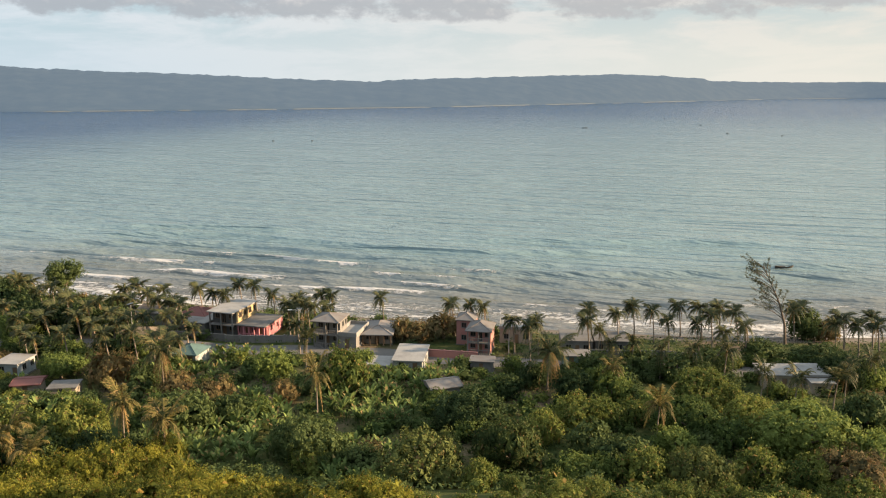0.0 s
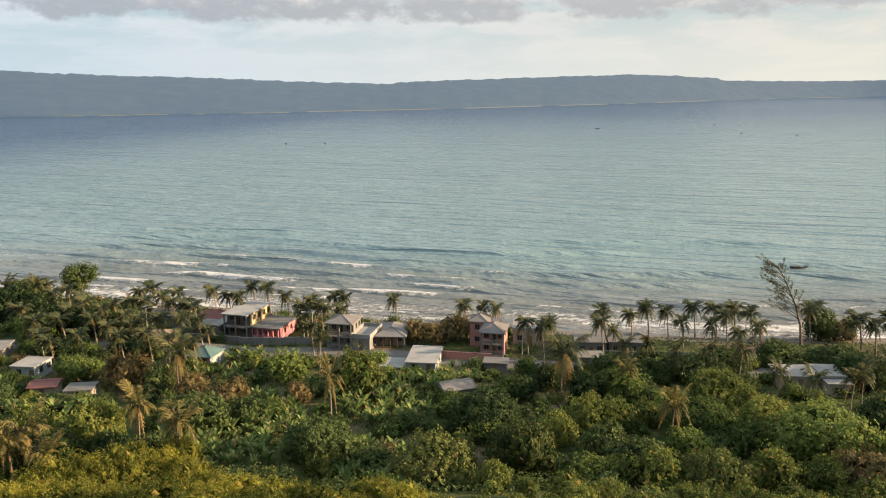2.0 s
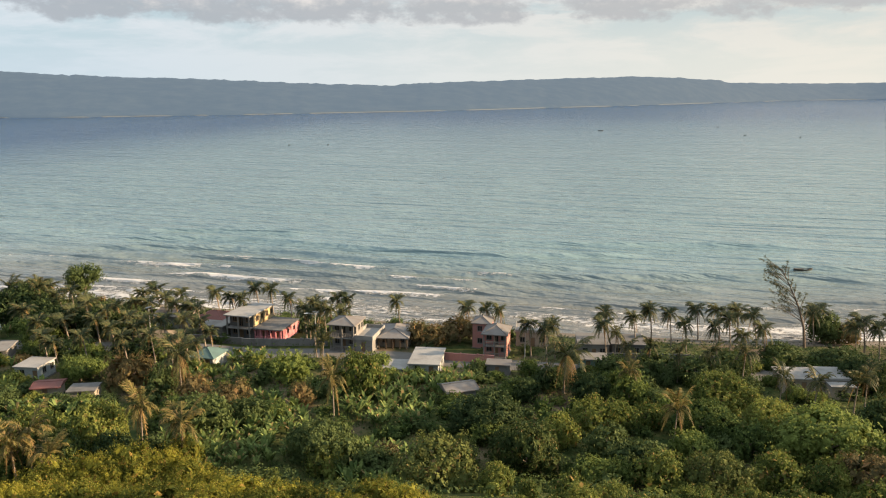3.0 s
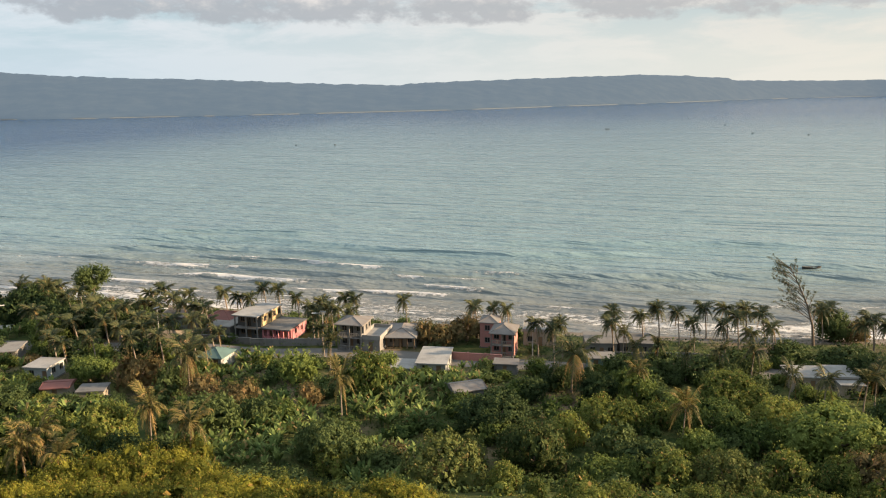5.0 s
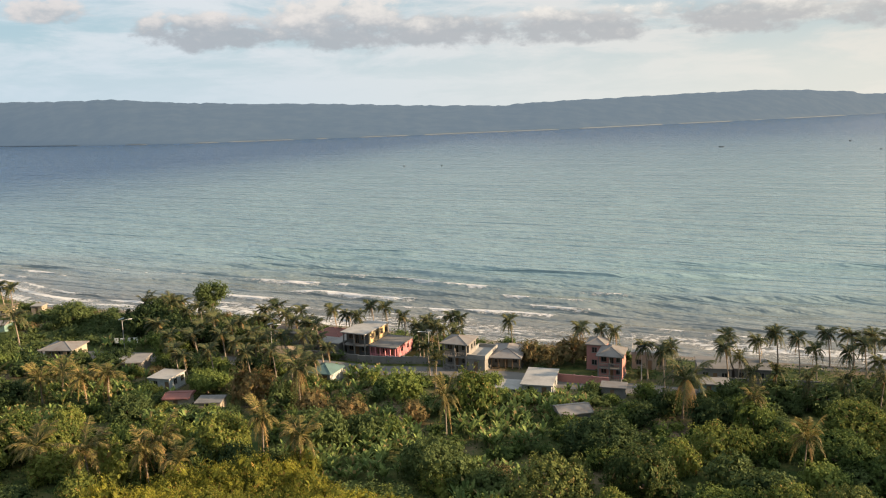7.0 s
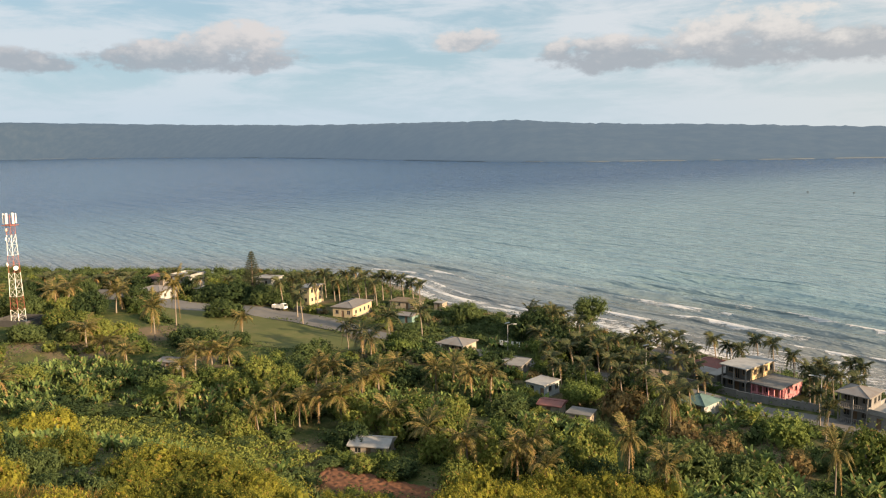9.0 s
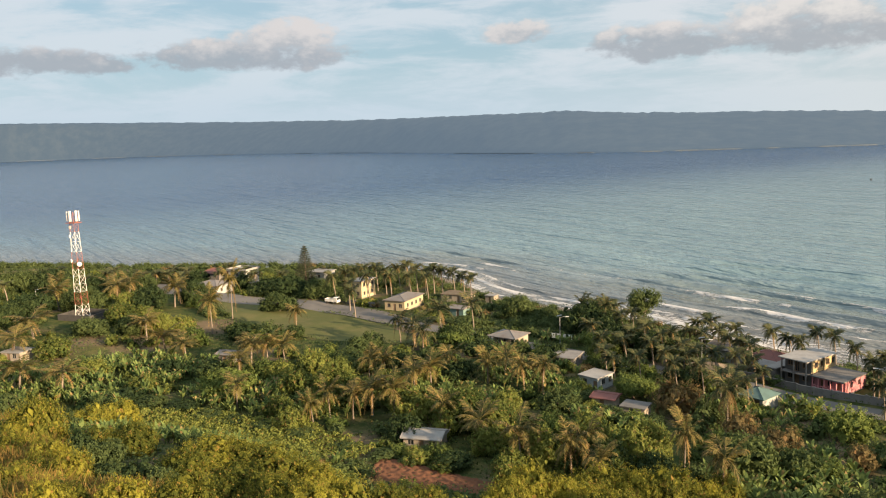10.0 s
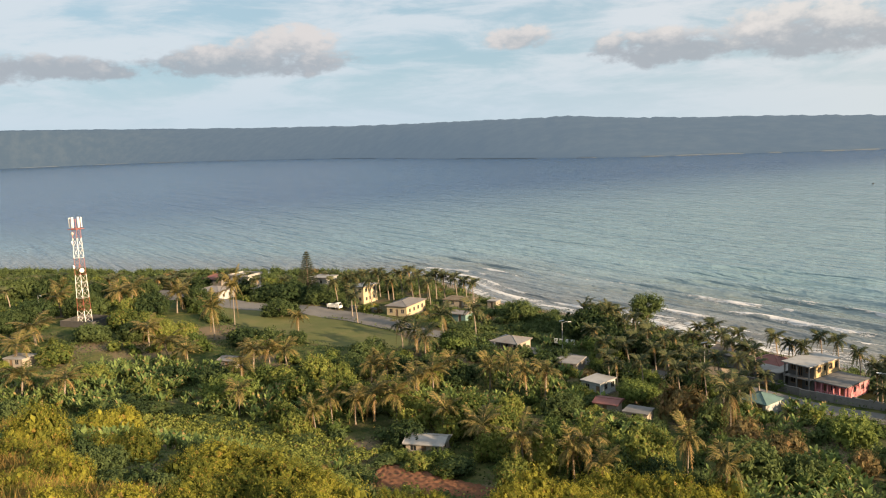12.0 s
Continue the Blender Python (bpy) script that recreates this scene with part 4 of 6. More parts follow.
# washing on a line behind the beige house
line = thing("washing_line", pose(-105.5, 163.2, ground_at(-105.5, 163.2), 0, 0, 10), "white washing on a line between two posts", "washing")
for u in (0, 7):
    part("line_post", Shape().tube([(u, 0, -0.3), (u, 0, 2.4)], (0.06, 0.05), 6).mesh("line_post", WOOD), line)
part("cord", Shape().tube([(0, 0, 2.3), (3.5, 0, 2.15), (7, 0, 2.3)], (0.015, 0.015, 0.015), 4).mesh("cord", STEEL), line)
for u in (0.8, 2.2, 3.6, 5.2):
    part("cloth", Shape().box(u, -0.02, 1.0, u + 0.9, 0.02, 2.2).mesh("cloth", CLOTH), line)


def small_boat(x, y, turn, long=7.0):
    root = thing("boat", pose(x, y, 0.0, 0, 0, turn), "small dark wooden fishing boat on the water", "boat", "fishing boats")
    s, n = Shape(), 9
    for i in range(n):
        u = -1 + 2 * i / (n - 1)
        b = 0.85 * (1 - abs(u) ** 2.5) + 0.03
        k = 0.25 * u * u
        s.v += [(u * long / 2, -b, 0.6 + k), (u * long / 2, -b * 0.6, -0.1 + k), (u * long / 2, 0, -0.25 + k), (u * long / 2, b * 0.6, -0.1 + k), (u * long / 2, b, 0.6 + k), (u * long / 2, b * 0.85, 0.55 + k), (u * long / 2, 0, 0.1 + k), (u * long / 2, -b * 0.85, 0.55 + k)]
    s.f = [(i * 8 + j, i * 8 + 8 + j, i * 8 + 8 + (j + 1) % 8, i * 8 + (j + 1) % 8) for i in range(n - 1) for j in range(8)] + [tuple(range(8)), tuple(range((n - 1) * 8 + 7, (n - 1) * 8 - 1, -1))]
    part("hull", s.mesh("hull", HULL), root)
    for u in (-1.5, 0.2, 1.7):
        part("thwart", Shape().box(u, -0.7, 0.4, u + 0.25, 0.7, 0.46).mesh("thwart", HULL), root)


for q in ((194, 1102, 10, 7.0), (345, 974, -20, 2.6), (393, 930, 30, 2.4), (-175, 823, 5, 1.8), (-135, 824, 15, 1.8), (382, 1193, 0, 3.0), (399, 1452, 40, 3.4), (106, 241, 4, 6.0)):
    small_boat(*q)


# ---- plants ----
rng = np.random.default_rng(7)


def unit(v):
    return v / np.maximum(np.linalg.norm(v, axis=-1, keepdims=True), 1e-9)


def leaf_quads(centre, normal, long, wide, gen):
    """Pointed leaves, one four-cornered face each."""
    n = len(centre)
    t = unit(np.cross(normal, unit(gen.normal(size=(n, 3)))))
    b = np.cross(normal, t)
    L, W = (np.broadcast_to(np.asarray(q, float), (n,))[:, None] for q in (long, wide))
    droop = np.array([0, 0, -0.25]) * L
    return np.stack([centre - t * L / 2, centre + b * W / 2, centre + t * L / 2 + droop, centre - b * W / 2], 1)


def crown_quads(seed, radius, high, count, leaf, lobes=9, flat=0.9, low=0.0, ball=False, slim=0.62):
    """Leaves in clumps on a dome of uneven outline; z=0 is the underside of the crown."""
    g = np.random.default_rng(seed)
    a = g.uniform(0, 2 * math.pi, lobes)
    k = np.sqrt(g.uniform(0.0, 1.0, lobes)) * 0.68
    c = np.stack([np.cos(a) * k * radius, np.sin(a) * k * radius, high * (0.28 + low + 0.42 * (1 - k ** 2) * g.uniform(0.7, 1.15, lobes))], -1)
    r = radius * g.uniform(0.34, 0.56, lobes)
    r[0], c[0] = radius * 0.55, (0, 0, high * 0.5)
    if ball:
        way = unit(g.normal(size=(lobes, 3)))
        c = way * radius * g.uniform(0.35, 0.72, lobes)[:, None] * np.array([1, 1, 0.5 * high / radius]) + np.array([0, 0, high * 0.5])
        r = radius * g.uniform(0.3, 0.5, lobes)
    many = count * 4
    pick = g.choice(lobes, many, p=r ** 2 / (r ** 2).sum())
    d = unit(g.normal(size=(many, 3)))
    if not ball:
        d[:, 2] = np.where(d[:, 2] < -0.3, -d[:, 2], d[:, 2])
    dist = np.where(g.random(many) < 0.88, g.uniform(0.82, 1.1, many), g.uniform(0.5, 0.82, many))
    lump = 0.86 + 0.3 * vnoise(d[:, 0] * 3 + pick * 5.1, d[:, 1] * 3 + d[:, 2] * 2.3)
    squash = np.array([1, 1, flat])
    p = c[pick] + d * (r[pick] * dist * lump)[:, None] * squash
    # leaves deep inside a neighbouring clump are left out
    inside = (np.linalg.norm((p[:, None] - c[None]) / squash, axis=2) / r[None] < 0.74).any(1)
    keep = np.flatnonzero(~inside)[:count]
    p, d, count = p[keep], d[keep], len(keep)
    nrm = unit(d + g.normal(size=(count, 3)) * 0.36 + np.array([0, 0, 0.15]))
    size = leaf * g.uniform(0.65, 1.35, count)
    return leaf_quads(p, nrm, size, size * slim, g)


def trunk_shape(seed, high, thick, spread, limbs=5):
    g = random.Random(seed)
    s = Shape()
    s.tube([(0, 0, -0.4), (0.05, 0.03, high * 0.4), (g.uniform(-0.2, 0.2), g.uniform(-0.2, 0.2), high)], (thick * 1.25, thick * 0.9, thick * 0.6), 8)
    for i in range(limbs):
        a0 = 2 * math.pi * (i + g.random() * 0.5) / limbs
        s.tube([(0, 0, high * 0.7), (math.cos(a0) * spread * 0.4, math.sin(a0) * spread * 0.4, high * 1.15), (math.cos(a0) * spread * 0.8, math.sin(a0) * spread * 0.8, high * 1.5)], (thick * 0.5, thick * 0.35, thick * 0.12), 6)
    return s


class Kind:
    """One sort of plant: the first that is set is the model, the rest are copies that share its meshes."""

    def __init__(self, make):
        self.make, self.model = make, None

    def set(self, m):
        if self.model is None:
            self.model = self.make()
            self.model.matrix_basis = m
            return self.model
        k = self.model.scale       # a copy takes over the model's own scale: undo that first
        return copy_thing(self.model, m @ Matrix.Diagonal((1 / k.x, 1 / k.y, 1 / k.z, 1)))


def clump_quads(seed, radius, high, lump, leaf, lobes=11, flat=0.92, ball=False, slim=0.62, per=13):
    """Small clumps of leaves all over a dome of a few lobes; z=0 is the underside of the crown."""
    g = np.random.default_rng(seed)
    a = 2 * math.pi * (np.arange(lobes) + g.uniform(0, 0.7, lobes)) / lobes
    k = g.uniform(0.3, 0.72, lobes)
    c = np.stack([np.cos(a) * k * radius, np.sin(a) * k * radius, high * (0.62 - 0.5 * k) * g.uniform(0.75, 1.35, lobes)], -1)
    r = radius * g.uniform(0.26, 0.46, lobes)
    c[0], r[0] = (radius * 0.1 * g.normal(), radius * 0.1 * g.normal(), high * 0.46), radius * 0.52
    if ball:
        way = unit(g.normal(size=(lobes, 3)))
        c = way * radius * g.uniform(0.4, 0.66, lobes)[:, None] * np.array([1, 1, 0.5 * high / radius]) + np.array([0, 0, high * 0.5])
        r = radius * g.uniform(0.36, 0.5, lobes)
    squash = np.array([1, 1, flat * high / (radius * 1.15) if not ball else 1.0])
    many = int(3.2 * (r ** 2).sum() * 4 * math.pi / (1.7 * lump ** 2))
    pick = g.choice(lobes, many, p=r ** 2 / (r ** 2).sum())
    d = unit(g.normal(size=(many, 3)))
    p = c[pick] + d * (r[pick] * g.uniform(0.92, 1.06, many))[:, None] * squash
    inside = (np.linalg.norm((p[:, None] - c[None]) / squash, axis=2) / r[None] < 0.88).any(1) | (p[:, 2] < 0)
    keep = np.flatnonzero(~inside)[:int(many / 3.2 * 0.42)]
    p, d = p[keep], d[keep]
    size = lump * (0.65 + 1.15 * g.random(len(p)) ** 2)
    p = p + d * (lump * g.normal(size=len(p)) * 0.45)[:, None]
    q = np.repeat(np.arange(len(p)), per)
    e = unit(d[q] * 0.75 + np.array([0, 0, 0.25]) + g.normal(size=(len(q), 3)) * 0.75)
    pos = p[q] + e * (size[q] * g.uniform(0.55, 1.1, len(q)))[:, None]
    long = leaf * g.uniform(0.65, 1.35, len(q))
    leaves = leaf_quads(pos, unit(e + g.normal(size=(len(q), 3)) * 0.4), long, long * slim, g)
    inner = np.repeat(np.arange(len(p)), 2)
    back = p[inner] - d[inner] * lump * 0.9 + g.normal(size=(len(inner), 3)) * lump * 0.35
    full = leaf_quads(back, unit(d[inner] + g.normal(size=(len(inner), 3)) * 0.3), np.full(len(inner), lump * 1.7), np.full(len(inner), lump * 1.3), g)
    return np.concatenate([leaves, full])


def tree_kind(seed, radius, high, stem, lump, leaf, mat, label, category="tree", name="tree", group="", lobes=11, flat=0.92, ball=False, slim=0.62, per=13):
    crown = quads_mesh("crown", clump_quads(seed, radius, high, lump, leaf, lobes, flat, ball, slim, per) + np.array([0, 0, stem]), mat)

    def make():
        root = thing(name, Matrix(), label, category, group)
        part("trunk", trunk_shape(seed, stem + high * 0.25, 0.05 * radius + 0.06, radius * 0.6).mesh("trunk", BARK), root)
        part("crown", crown, root)
        return root
    kind = Kind(make)
    kind.leaf = mat
    kind.coarse = clump_quads(seed, radius, high, lump * 2.4, leaf * 1.9, lobes, flat, ball, slim, 8) + np.array([0, 0, stem])
    return kind


def plant(places, most, name, label, category):
    """Sets the plants nearest to the viewpoint as things of their own, and joins the rest, thinner leaved, into one."""
    places.sort(key=lambda q: math.hypot(q[1], q[2]))
    for kind, x, y, scale, tall in places[:most]:
        kind.set(spin(x, y, scale, tall=tall))
    for mat in {q[0].leaf.name: q[0].leaf for q in places[most:]}.values():
        some = [q for q in places[most:] if q[0].leaf is mat]
        out = []
        for kind, x, y, scale, tall in some:
            q = turned(kind.coarse, rng.uniform(0, 6.28)) * scale
            out.append(q * np.array([1, 1, tall]) + np.array([x, y, ground_at(x, y) - 0.1]))
        tagged(new(name, quads_mesh(name, np.concatenate(out), mat)), label, category, kind="stuff")


def spin(x, y, scale=1.0, turn=None, sink=0.1, tall=1.0):
    turn = rng.uniform(0, 360) if turn is None else turn
    return pose(x, y, ground_at(x, y) - sink, 0, 0, turn) @ Matrix.Diagonal((scale, scale, scale * tall, 1))


def frond_quads(g, long, rise, droop, pairs=26, leaflet=0.8, wind=0.0):
    """A feathered palm leaf along +x."""
    u = np.linspace(0, 1, 9)
    line = np.stack([long * (u - 0.12 * u ** 2), wind * u ** 2 * long, rise * u - droop * u ** 2.2], -1)
    quads = []
    for i in range(8):
        w0, w1 = 0.07 * (1 - u[i]) + 0.02, 0.07 * (1 - u[i + 1]) + 0.02
        quads.append([line[i] - (0, w0, 0), line[i] + (0, w0, 0), line[i + 1] + (0, w1, 0), line[i + 1] - (0, w1, 0)])
    for k in range(pairs):
        v = 0.12 + 0.88 * (k + 0.5) / pairs
        c = np.array([np.interp(v, u, line[:, q]) for q in range(3)])
        fwd = np.array([np.interp(min(1, v + 0.05), u, line[:, q]) for q in range(3)]) - c
        fwd /= np.linalg.norm(fwd) + 1e-9
        ll = leaflet * (0.45 + 0.9 * math.sin(math.pi * min(0.95, v + 0.12)))
        for side in (-1, 1):
            out = np.array([0, side, 0]) * 0.75 + fwd * g.uniform(0.5, 1.2) + np.array([0, 0, -0.12 - 0.4 * g.random()])
            out = out / np.linalg.norm(out) * ll * g.uniform(0.8, 1.15)
            w = fwd * 0.065
            quads.append([c - w, c + w, c + out + w * 0.35, c + out - w * 0.35])
    return np.array(quads)


def turned(quads, yaw, tilt=0.0):
    m = np.array(Euler((0, -tilt, yaw)).to_matrix())
    return quads @ m.T


def palm_kind(seed, high, long, fronds, label, wind=0.0, dead=0, separate=False, lean=0.5, group="coconut palms", hang=1.0, green=LEAF_PALM):
    g = np.random.default_rng(seed)

    def make():
        root = thing("palm", Matrix(), label, "palm tree", group)
        top = (lean * 1.0, 0.2 * g.normal(), high)
        part("trunk", Shape().tube([(0, 0, -0.4), (lean * 0.15, 0, high * 0.3), (lean * 0.5, top[1] * 0.6, high * 0.65), top], (0.2, 0.14, 0.12, 0.1), 8).mesh("trunk", BARK_PALM), root)
        sets = []
        for i in range(fronds):
            th = 2 * math.pi * i / fronds + g.uniform(-0.2, 0.2)
            th += wind * math.sin(th)
            tier = g.random() ** 1.25
            q = frond_quads(g, long * g.uniform(0.85, 1.1), long * (1.3 - 1.15 * tier), long * (0.5 + 0.3 * tier) * hang, leaflet=0.24 * long)
            sets.append((turned(q, th), green))
        for i in range(dead):
            q = frond_quads(g, long * 0.5, -long * 0.1, long * 0.95, 12, 0.16 * long)
            sets.append((turned(q, g.uniform(0, 6.28)), LEAF_DRY))
        if separate:
            for q, mat in sets:
                part("frond", quads_mesh("frond", q, mat), root, "brown hanging dead frond" if mat is LEAF_DRY else "", Matrix.Translation(top))
        else:
            part("crown", quads_mesh("crown", np.concatenate([q for q, mat in sets if mat is green]) + np.array(top), green), root)
            if dead:
                part("dead_fronds", quads_mesh("dead_fronds", np.concatenate([q for q, mat in sets if mat is LEAF_DRY]) + np.array(top), LEAF_DRY), root, "brown hanging dead fronds")
        n = Shape()
        for i in range(4):
            a0 = i * 1.57
            cx, cy, cz = top[0] + 0.22 * math.cos(a0), top[1] + 0.22 * math.sin(a0), top[2] - 0.2
            n.tube([(cx, cy, cz + 0.13), (cx, cy, cz + 0.06), (cx, cy, cz - 0.06), (cx, cy, cz - 0.13)], (0.03, 0.11, 0.11, 0.03), 6)
        part("coconuts", n.mesh("coconuts", LEAF_DRY), root)
        return root
    return Kind(make)


BEACH_PALMS = [palm_kind(20 + i, 6.3, 2.5, 28, "slender coconut palm bent by the sea wind", 0.75, 2, False, -0.7, "coconut palms on the beach", 1.35, LEAF_PALM_SEA) for i in range(5)]
TALL_PALMS = [palm_kind(30 + i, 4.6, 3.5, 18, "broad coconut palm with yellowing fronds in the grove", 0.3, 3, True, 0.4) for i in range(4)]
GREEN_PALMS = [palm_kind(36 + i, 4.6, 3.3, 19, "green coconut palm standing among the village trees", 0.3, 2, True, 0.4, "coconut palms", 1.15, LEAF_PALM_SEA) for i in range(3)]
BIG_PALM = [palm_kind(41, 5.5, 4.2, 21, "old coconut palm with a skirt of dead fronds", 0.1, 16, True, 0.3, "coconut palms", 1.2, LEAF_PALM_SEA)]
PALM_SORTS = {"beach": (BEACH_PALMS, 6.3, 2.5, 28), "cape": (BEACH_PALMS, 6.3, 2.5, 40), "gold": (TALL_PALMS, 4.6, 3.5, 180), "green": (GREEN_PALMS, 4.6, 3.3, 180), "big": (BIG_PALM, 5.5, 4.2, 180)}

# palms: x, y, height of the crown over the ground, reach of the fronds
PALMS = {}
PALMS["beach"] = [(-55.1, 176.4, 7.0, 2.1), (-50.4, 172.0, 7.0, 2.1), (-47.4, 170.3, 7.0, 1.9), (-48.2, 184.8, 7.0, 2.1), (-44.2, 182.5, 7.0, 2.2), (-37.2, 170.7, 7.0, 1.7), (-32.3, 161.5, 7.0, 2.0),
    (-30.4, 166.5, 7.0, 2.2), (-28.0, 161.3, 7.0, 1.9), (-26.0, 169.5, 7.0, 2.1), (-24.0, 170.1, 7.0, 1.8), (-26.2, 158.9, 7.0, 1.7), (-13.0, 169.8, 7.0, 1.9), (2.6, 165.2, 7.0, 2.1),
    (6.5, 162.9, 7.0, 1.7), (9.1, 161.5, 7.0, 1.5), (14.3, 150.8, 7.0, 2.0), (19.0, 150.1, 7.0, 2.0), (16.9, 145.8, 7.0, 1.6), (31.5, 160.4, 7.0, 2.4), (29.0, 150.2, 7.0, 2.0),
    (35.8, 154.7, 7.0, 2.0)]
PALMS["beach"] = PALMS["beach"] + [(42.5, 169.0, 7.0, 2.3), (44.4, 160.0, 7.0, 1.9), (44.2, 148.3, 7.0, 1.8), (53.3, 170.9, 7.0, 2.3), (57.9, 170.4, 7.0, 2.5), (61.8, 170.1, 7.0, 2.6), (55.6, 156.7, 7.0, 2.2),
    (62.3, 160.6, 7.0, 2.5), (58.9, 147.1, 7.0, 2.0), (53.1, 141.4, 7.0, 2.0), (49.9, 147.8, 7.0, 1.7), (80.1, 169.8, 7.0, 2.7), (76.5, 165.7, 7.0, 2.1), (82.4, 155.8, 7.0, 2.6),
    (77.7, 149.8, 7.0, 2.0), (81.8, 149.0, 7.0, 2.0), (88.3, 156.0, 7.0, 2.3), (85.5, 148.4, 7.0, 2.3), (-70.6, 180.7, 6.5, 2.5), (-72.0, 176.6, 6.5, 2.4), (-65.3, 173.1, 6.5, 2.4),
    (-67.0, 167.6, 6.5, 2.4)]
PALMS["beach"] = PALMS["beach"] + [(-63.1, 176.0, 6.5, 1.9), (-61.8, 168.5, 6.5, 2.1), (-70.6, 167.5, 6.5, 2.1), (-57.9, 166.2, 6.5, 2.6), (-55.2, 163.4, 6.5, 2.5), (-54.5, 152.6, 6.5, 2.1), (-79.8, 166.1, 6.5, 2.7),
    (-83.3, 171.0, 6.5, 2.2), (-73.1, 164.5, 6.5, 2.1), (-73.4, 159.7, 6.5, 1.9), (-89.7, 177.6, 6.5, 2.0), (-97.3, 183.6, 6.5, 2.7), (-101.6, 186.7, 6.5, 2.8), (-102.5, 183.3, 6.5, 2.7),
    (-90.4, 173.9, 6.5, 2.3), (-78.9, 144.1, 5.5, 2.2), (-80.8, 156.6, 5.5, 2.6), (-74.8, 140.0, 5.5, 2.1), (-64.0, 152.1, 5.5, 2.2), (-68.4, 158.9, 5.5, 2.0), (-51.8, 144.5, 5.5, 2.3),
    (-81.1, 161.0, 6.0, 2.4)]
PALMS["beach"] = PALMS["beach"] + [(-73.6, 154.9, 6.0, 2.3), (-67.4, 148.4, 6.0, 2.1), (-63.2, 154.6, 6.0, 2.2), (-59.3, 153.4, 6.0, 2.2), (-51.6, 154.1, 6.0, 2.1), (-47.8, 147.2, 6.0, 1.8), (-62.6, 142.1, 6.0, 2.1),
    (-57.7, 143.1, 6.0, 2.0), (-52.8, 139.0, 6.0, 2.0), (-48.1, 140.2, 6.0, 2.0), (-92.0, 162.5, 6.0, 2.7), (-84.6, 154.0, 6.0, 2.3), (-70.2, 142.1, 6.0, 2.1), (-31.0, 159.5, 6.0, 2.1),
    (-23.9, 163.3, 6.0, 1.9), (-28.0, 149.1, 6.0, 1.8)]
PALMS["green"] = [(30.7, 139.4, 5.5, 1.9), (34.8, 139.2, 5.5, 1.7), (45.1, 135.7, 5.5, 1.9), (50.7, 135.8, 5.5, 2.1), (39.1, 135.7, 5.5, 1.6), (52.8, 124.5, 5.5, 2.0), (57.2, 121.7, 5.5, 2.2),
    (63.7, 121.9, 5.5, 2.5), (66.9, 124.7, 5.5, 2.1), (74.4, 130.8, 5.5, 2.0), (-25.6, 141.7, 5.5, 2.1), (30.2, 147.2, 5.5, 1.8), (-128.2, 138.5, 6.5, 3.8), (-122.9, 135.6, 6.0, 3.5),
    (-135.7, 141.5, 6.0, 2.8), (-131.3, 152.2, 7.0, 3.8), (-128.0, 161.7, 7.0, 3.3), (-104.3, 177.9, 7.0, 2.4), (-97.7, 177.9, 7.0, 2.4)]
PALMS["gold"] = [(-19.8, 117.9, 7.0, 2.3), (-46.0, 107.0, 6.5, 2.6), (-38.1, 100.8, 6.5, 3.1), (-57.2, 97.8, 6.5, 3.1), (-53.0, 93.8, 5.5, 2.5), (30.8, 106.9, 6.5, 2.2), (28.3, 125.6, 5.5, 2.3),
    (-233.7, 118.5, 6.0, 5.3), (-240.1, 125.6, 6.0, 4.7), (-216.7, 127.6, 6.0, 4.0), (-221.5, 132.4, 6.0, 3.3), (-237.0, 101.9, 6.0, 4.5), (-266.3, 116.6, 6.0, 4.2), (-182.3, 117.7, 8.5, 3.8),
    (-191.3, 130.4, 11.0, 3.0), (-165.9, 132.8, 5.5, 3.1), (-173.4, 98.7, 5.0, 4.6), (-166.0, 99.4, 4.0, 3.7), (-188.1, 102.0, 5.0, 4.3), (-211.1, 83.5, 5.0, 5.6), (-199.0, 73.8, 5.0, 4.6),
    (-173.1, 64.6, 5.0, 4.6)]
PALMS["gold"] = PALMS["gold"] + [(-163.5, 69.1, 5.0, 4.7), (-149.1, 105.7, 5.0, 4.5), (-146.9, 108.8, 5.0, 4.0), (-143.8, 111.2, 4.5, 3.4), (-141.2, 96.9, 5.0, 3.5), (-114.9, 115.0, 5.0, 3.1), (-118.1, 113.1, 5.0, 3.1),
    (-102.9, 115.6, 5.0, 3.9), (-105.6, 124.2, 5.0, 3.1), (-104.4, 112.2, 5.0, 3.2), (-102.2, 98.2, 5.5, 4.2), (-97.4, 99.2, 5.5, 3.5), (-104.1, 95.1, 5.0, 3.1), (-66.4, 94.5, 6.0, 3.6),
    (-77.4, 97.5, 5.0, 3.5), (-87.5, 100.9, 5.0, 3.0), (-86.4, 124.5, 5.5, 3.3), (-83.2, 126.3, 5.5, 3.6), (-94.6, 129.3, 5.0, 3.1), (-96.4, 125.8, 5.0, 3.0), (-57.9, 95.0, 6.0, 2.7),
    (-127.4, 86.4, 5.0, 2.7)]
PALMS["gold"] = PALMS["gold"] + [(-106.9, 88.0, 4.5, 2.3), (-108.0, 93.0, 5.0, 2.5)]
PALMS["big"] = [(-48.5, 130.5, 7.0, 3.9), (18.2, 131.0, 7.0, 4.3)]
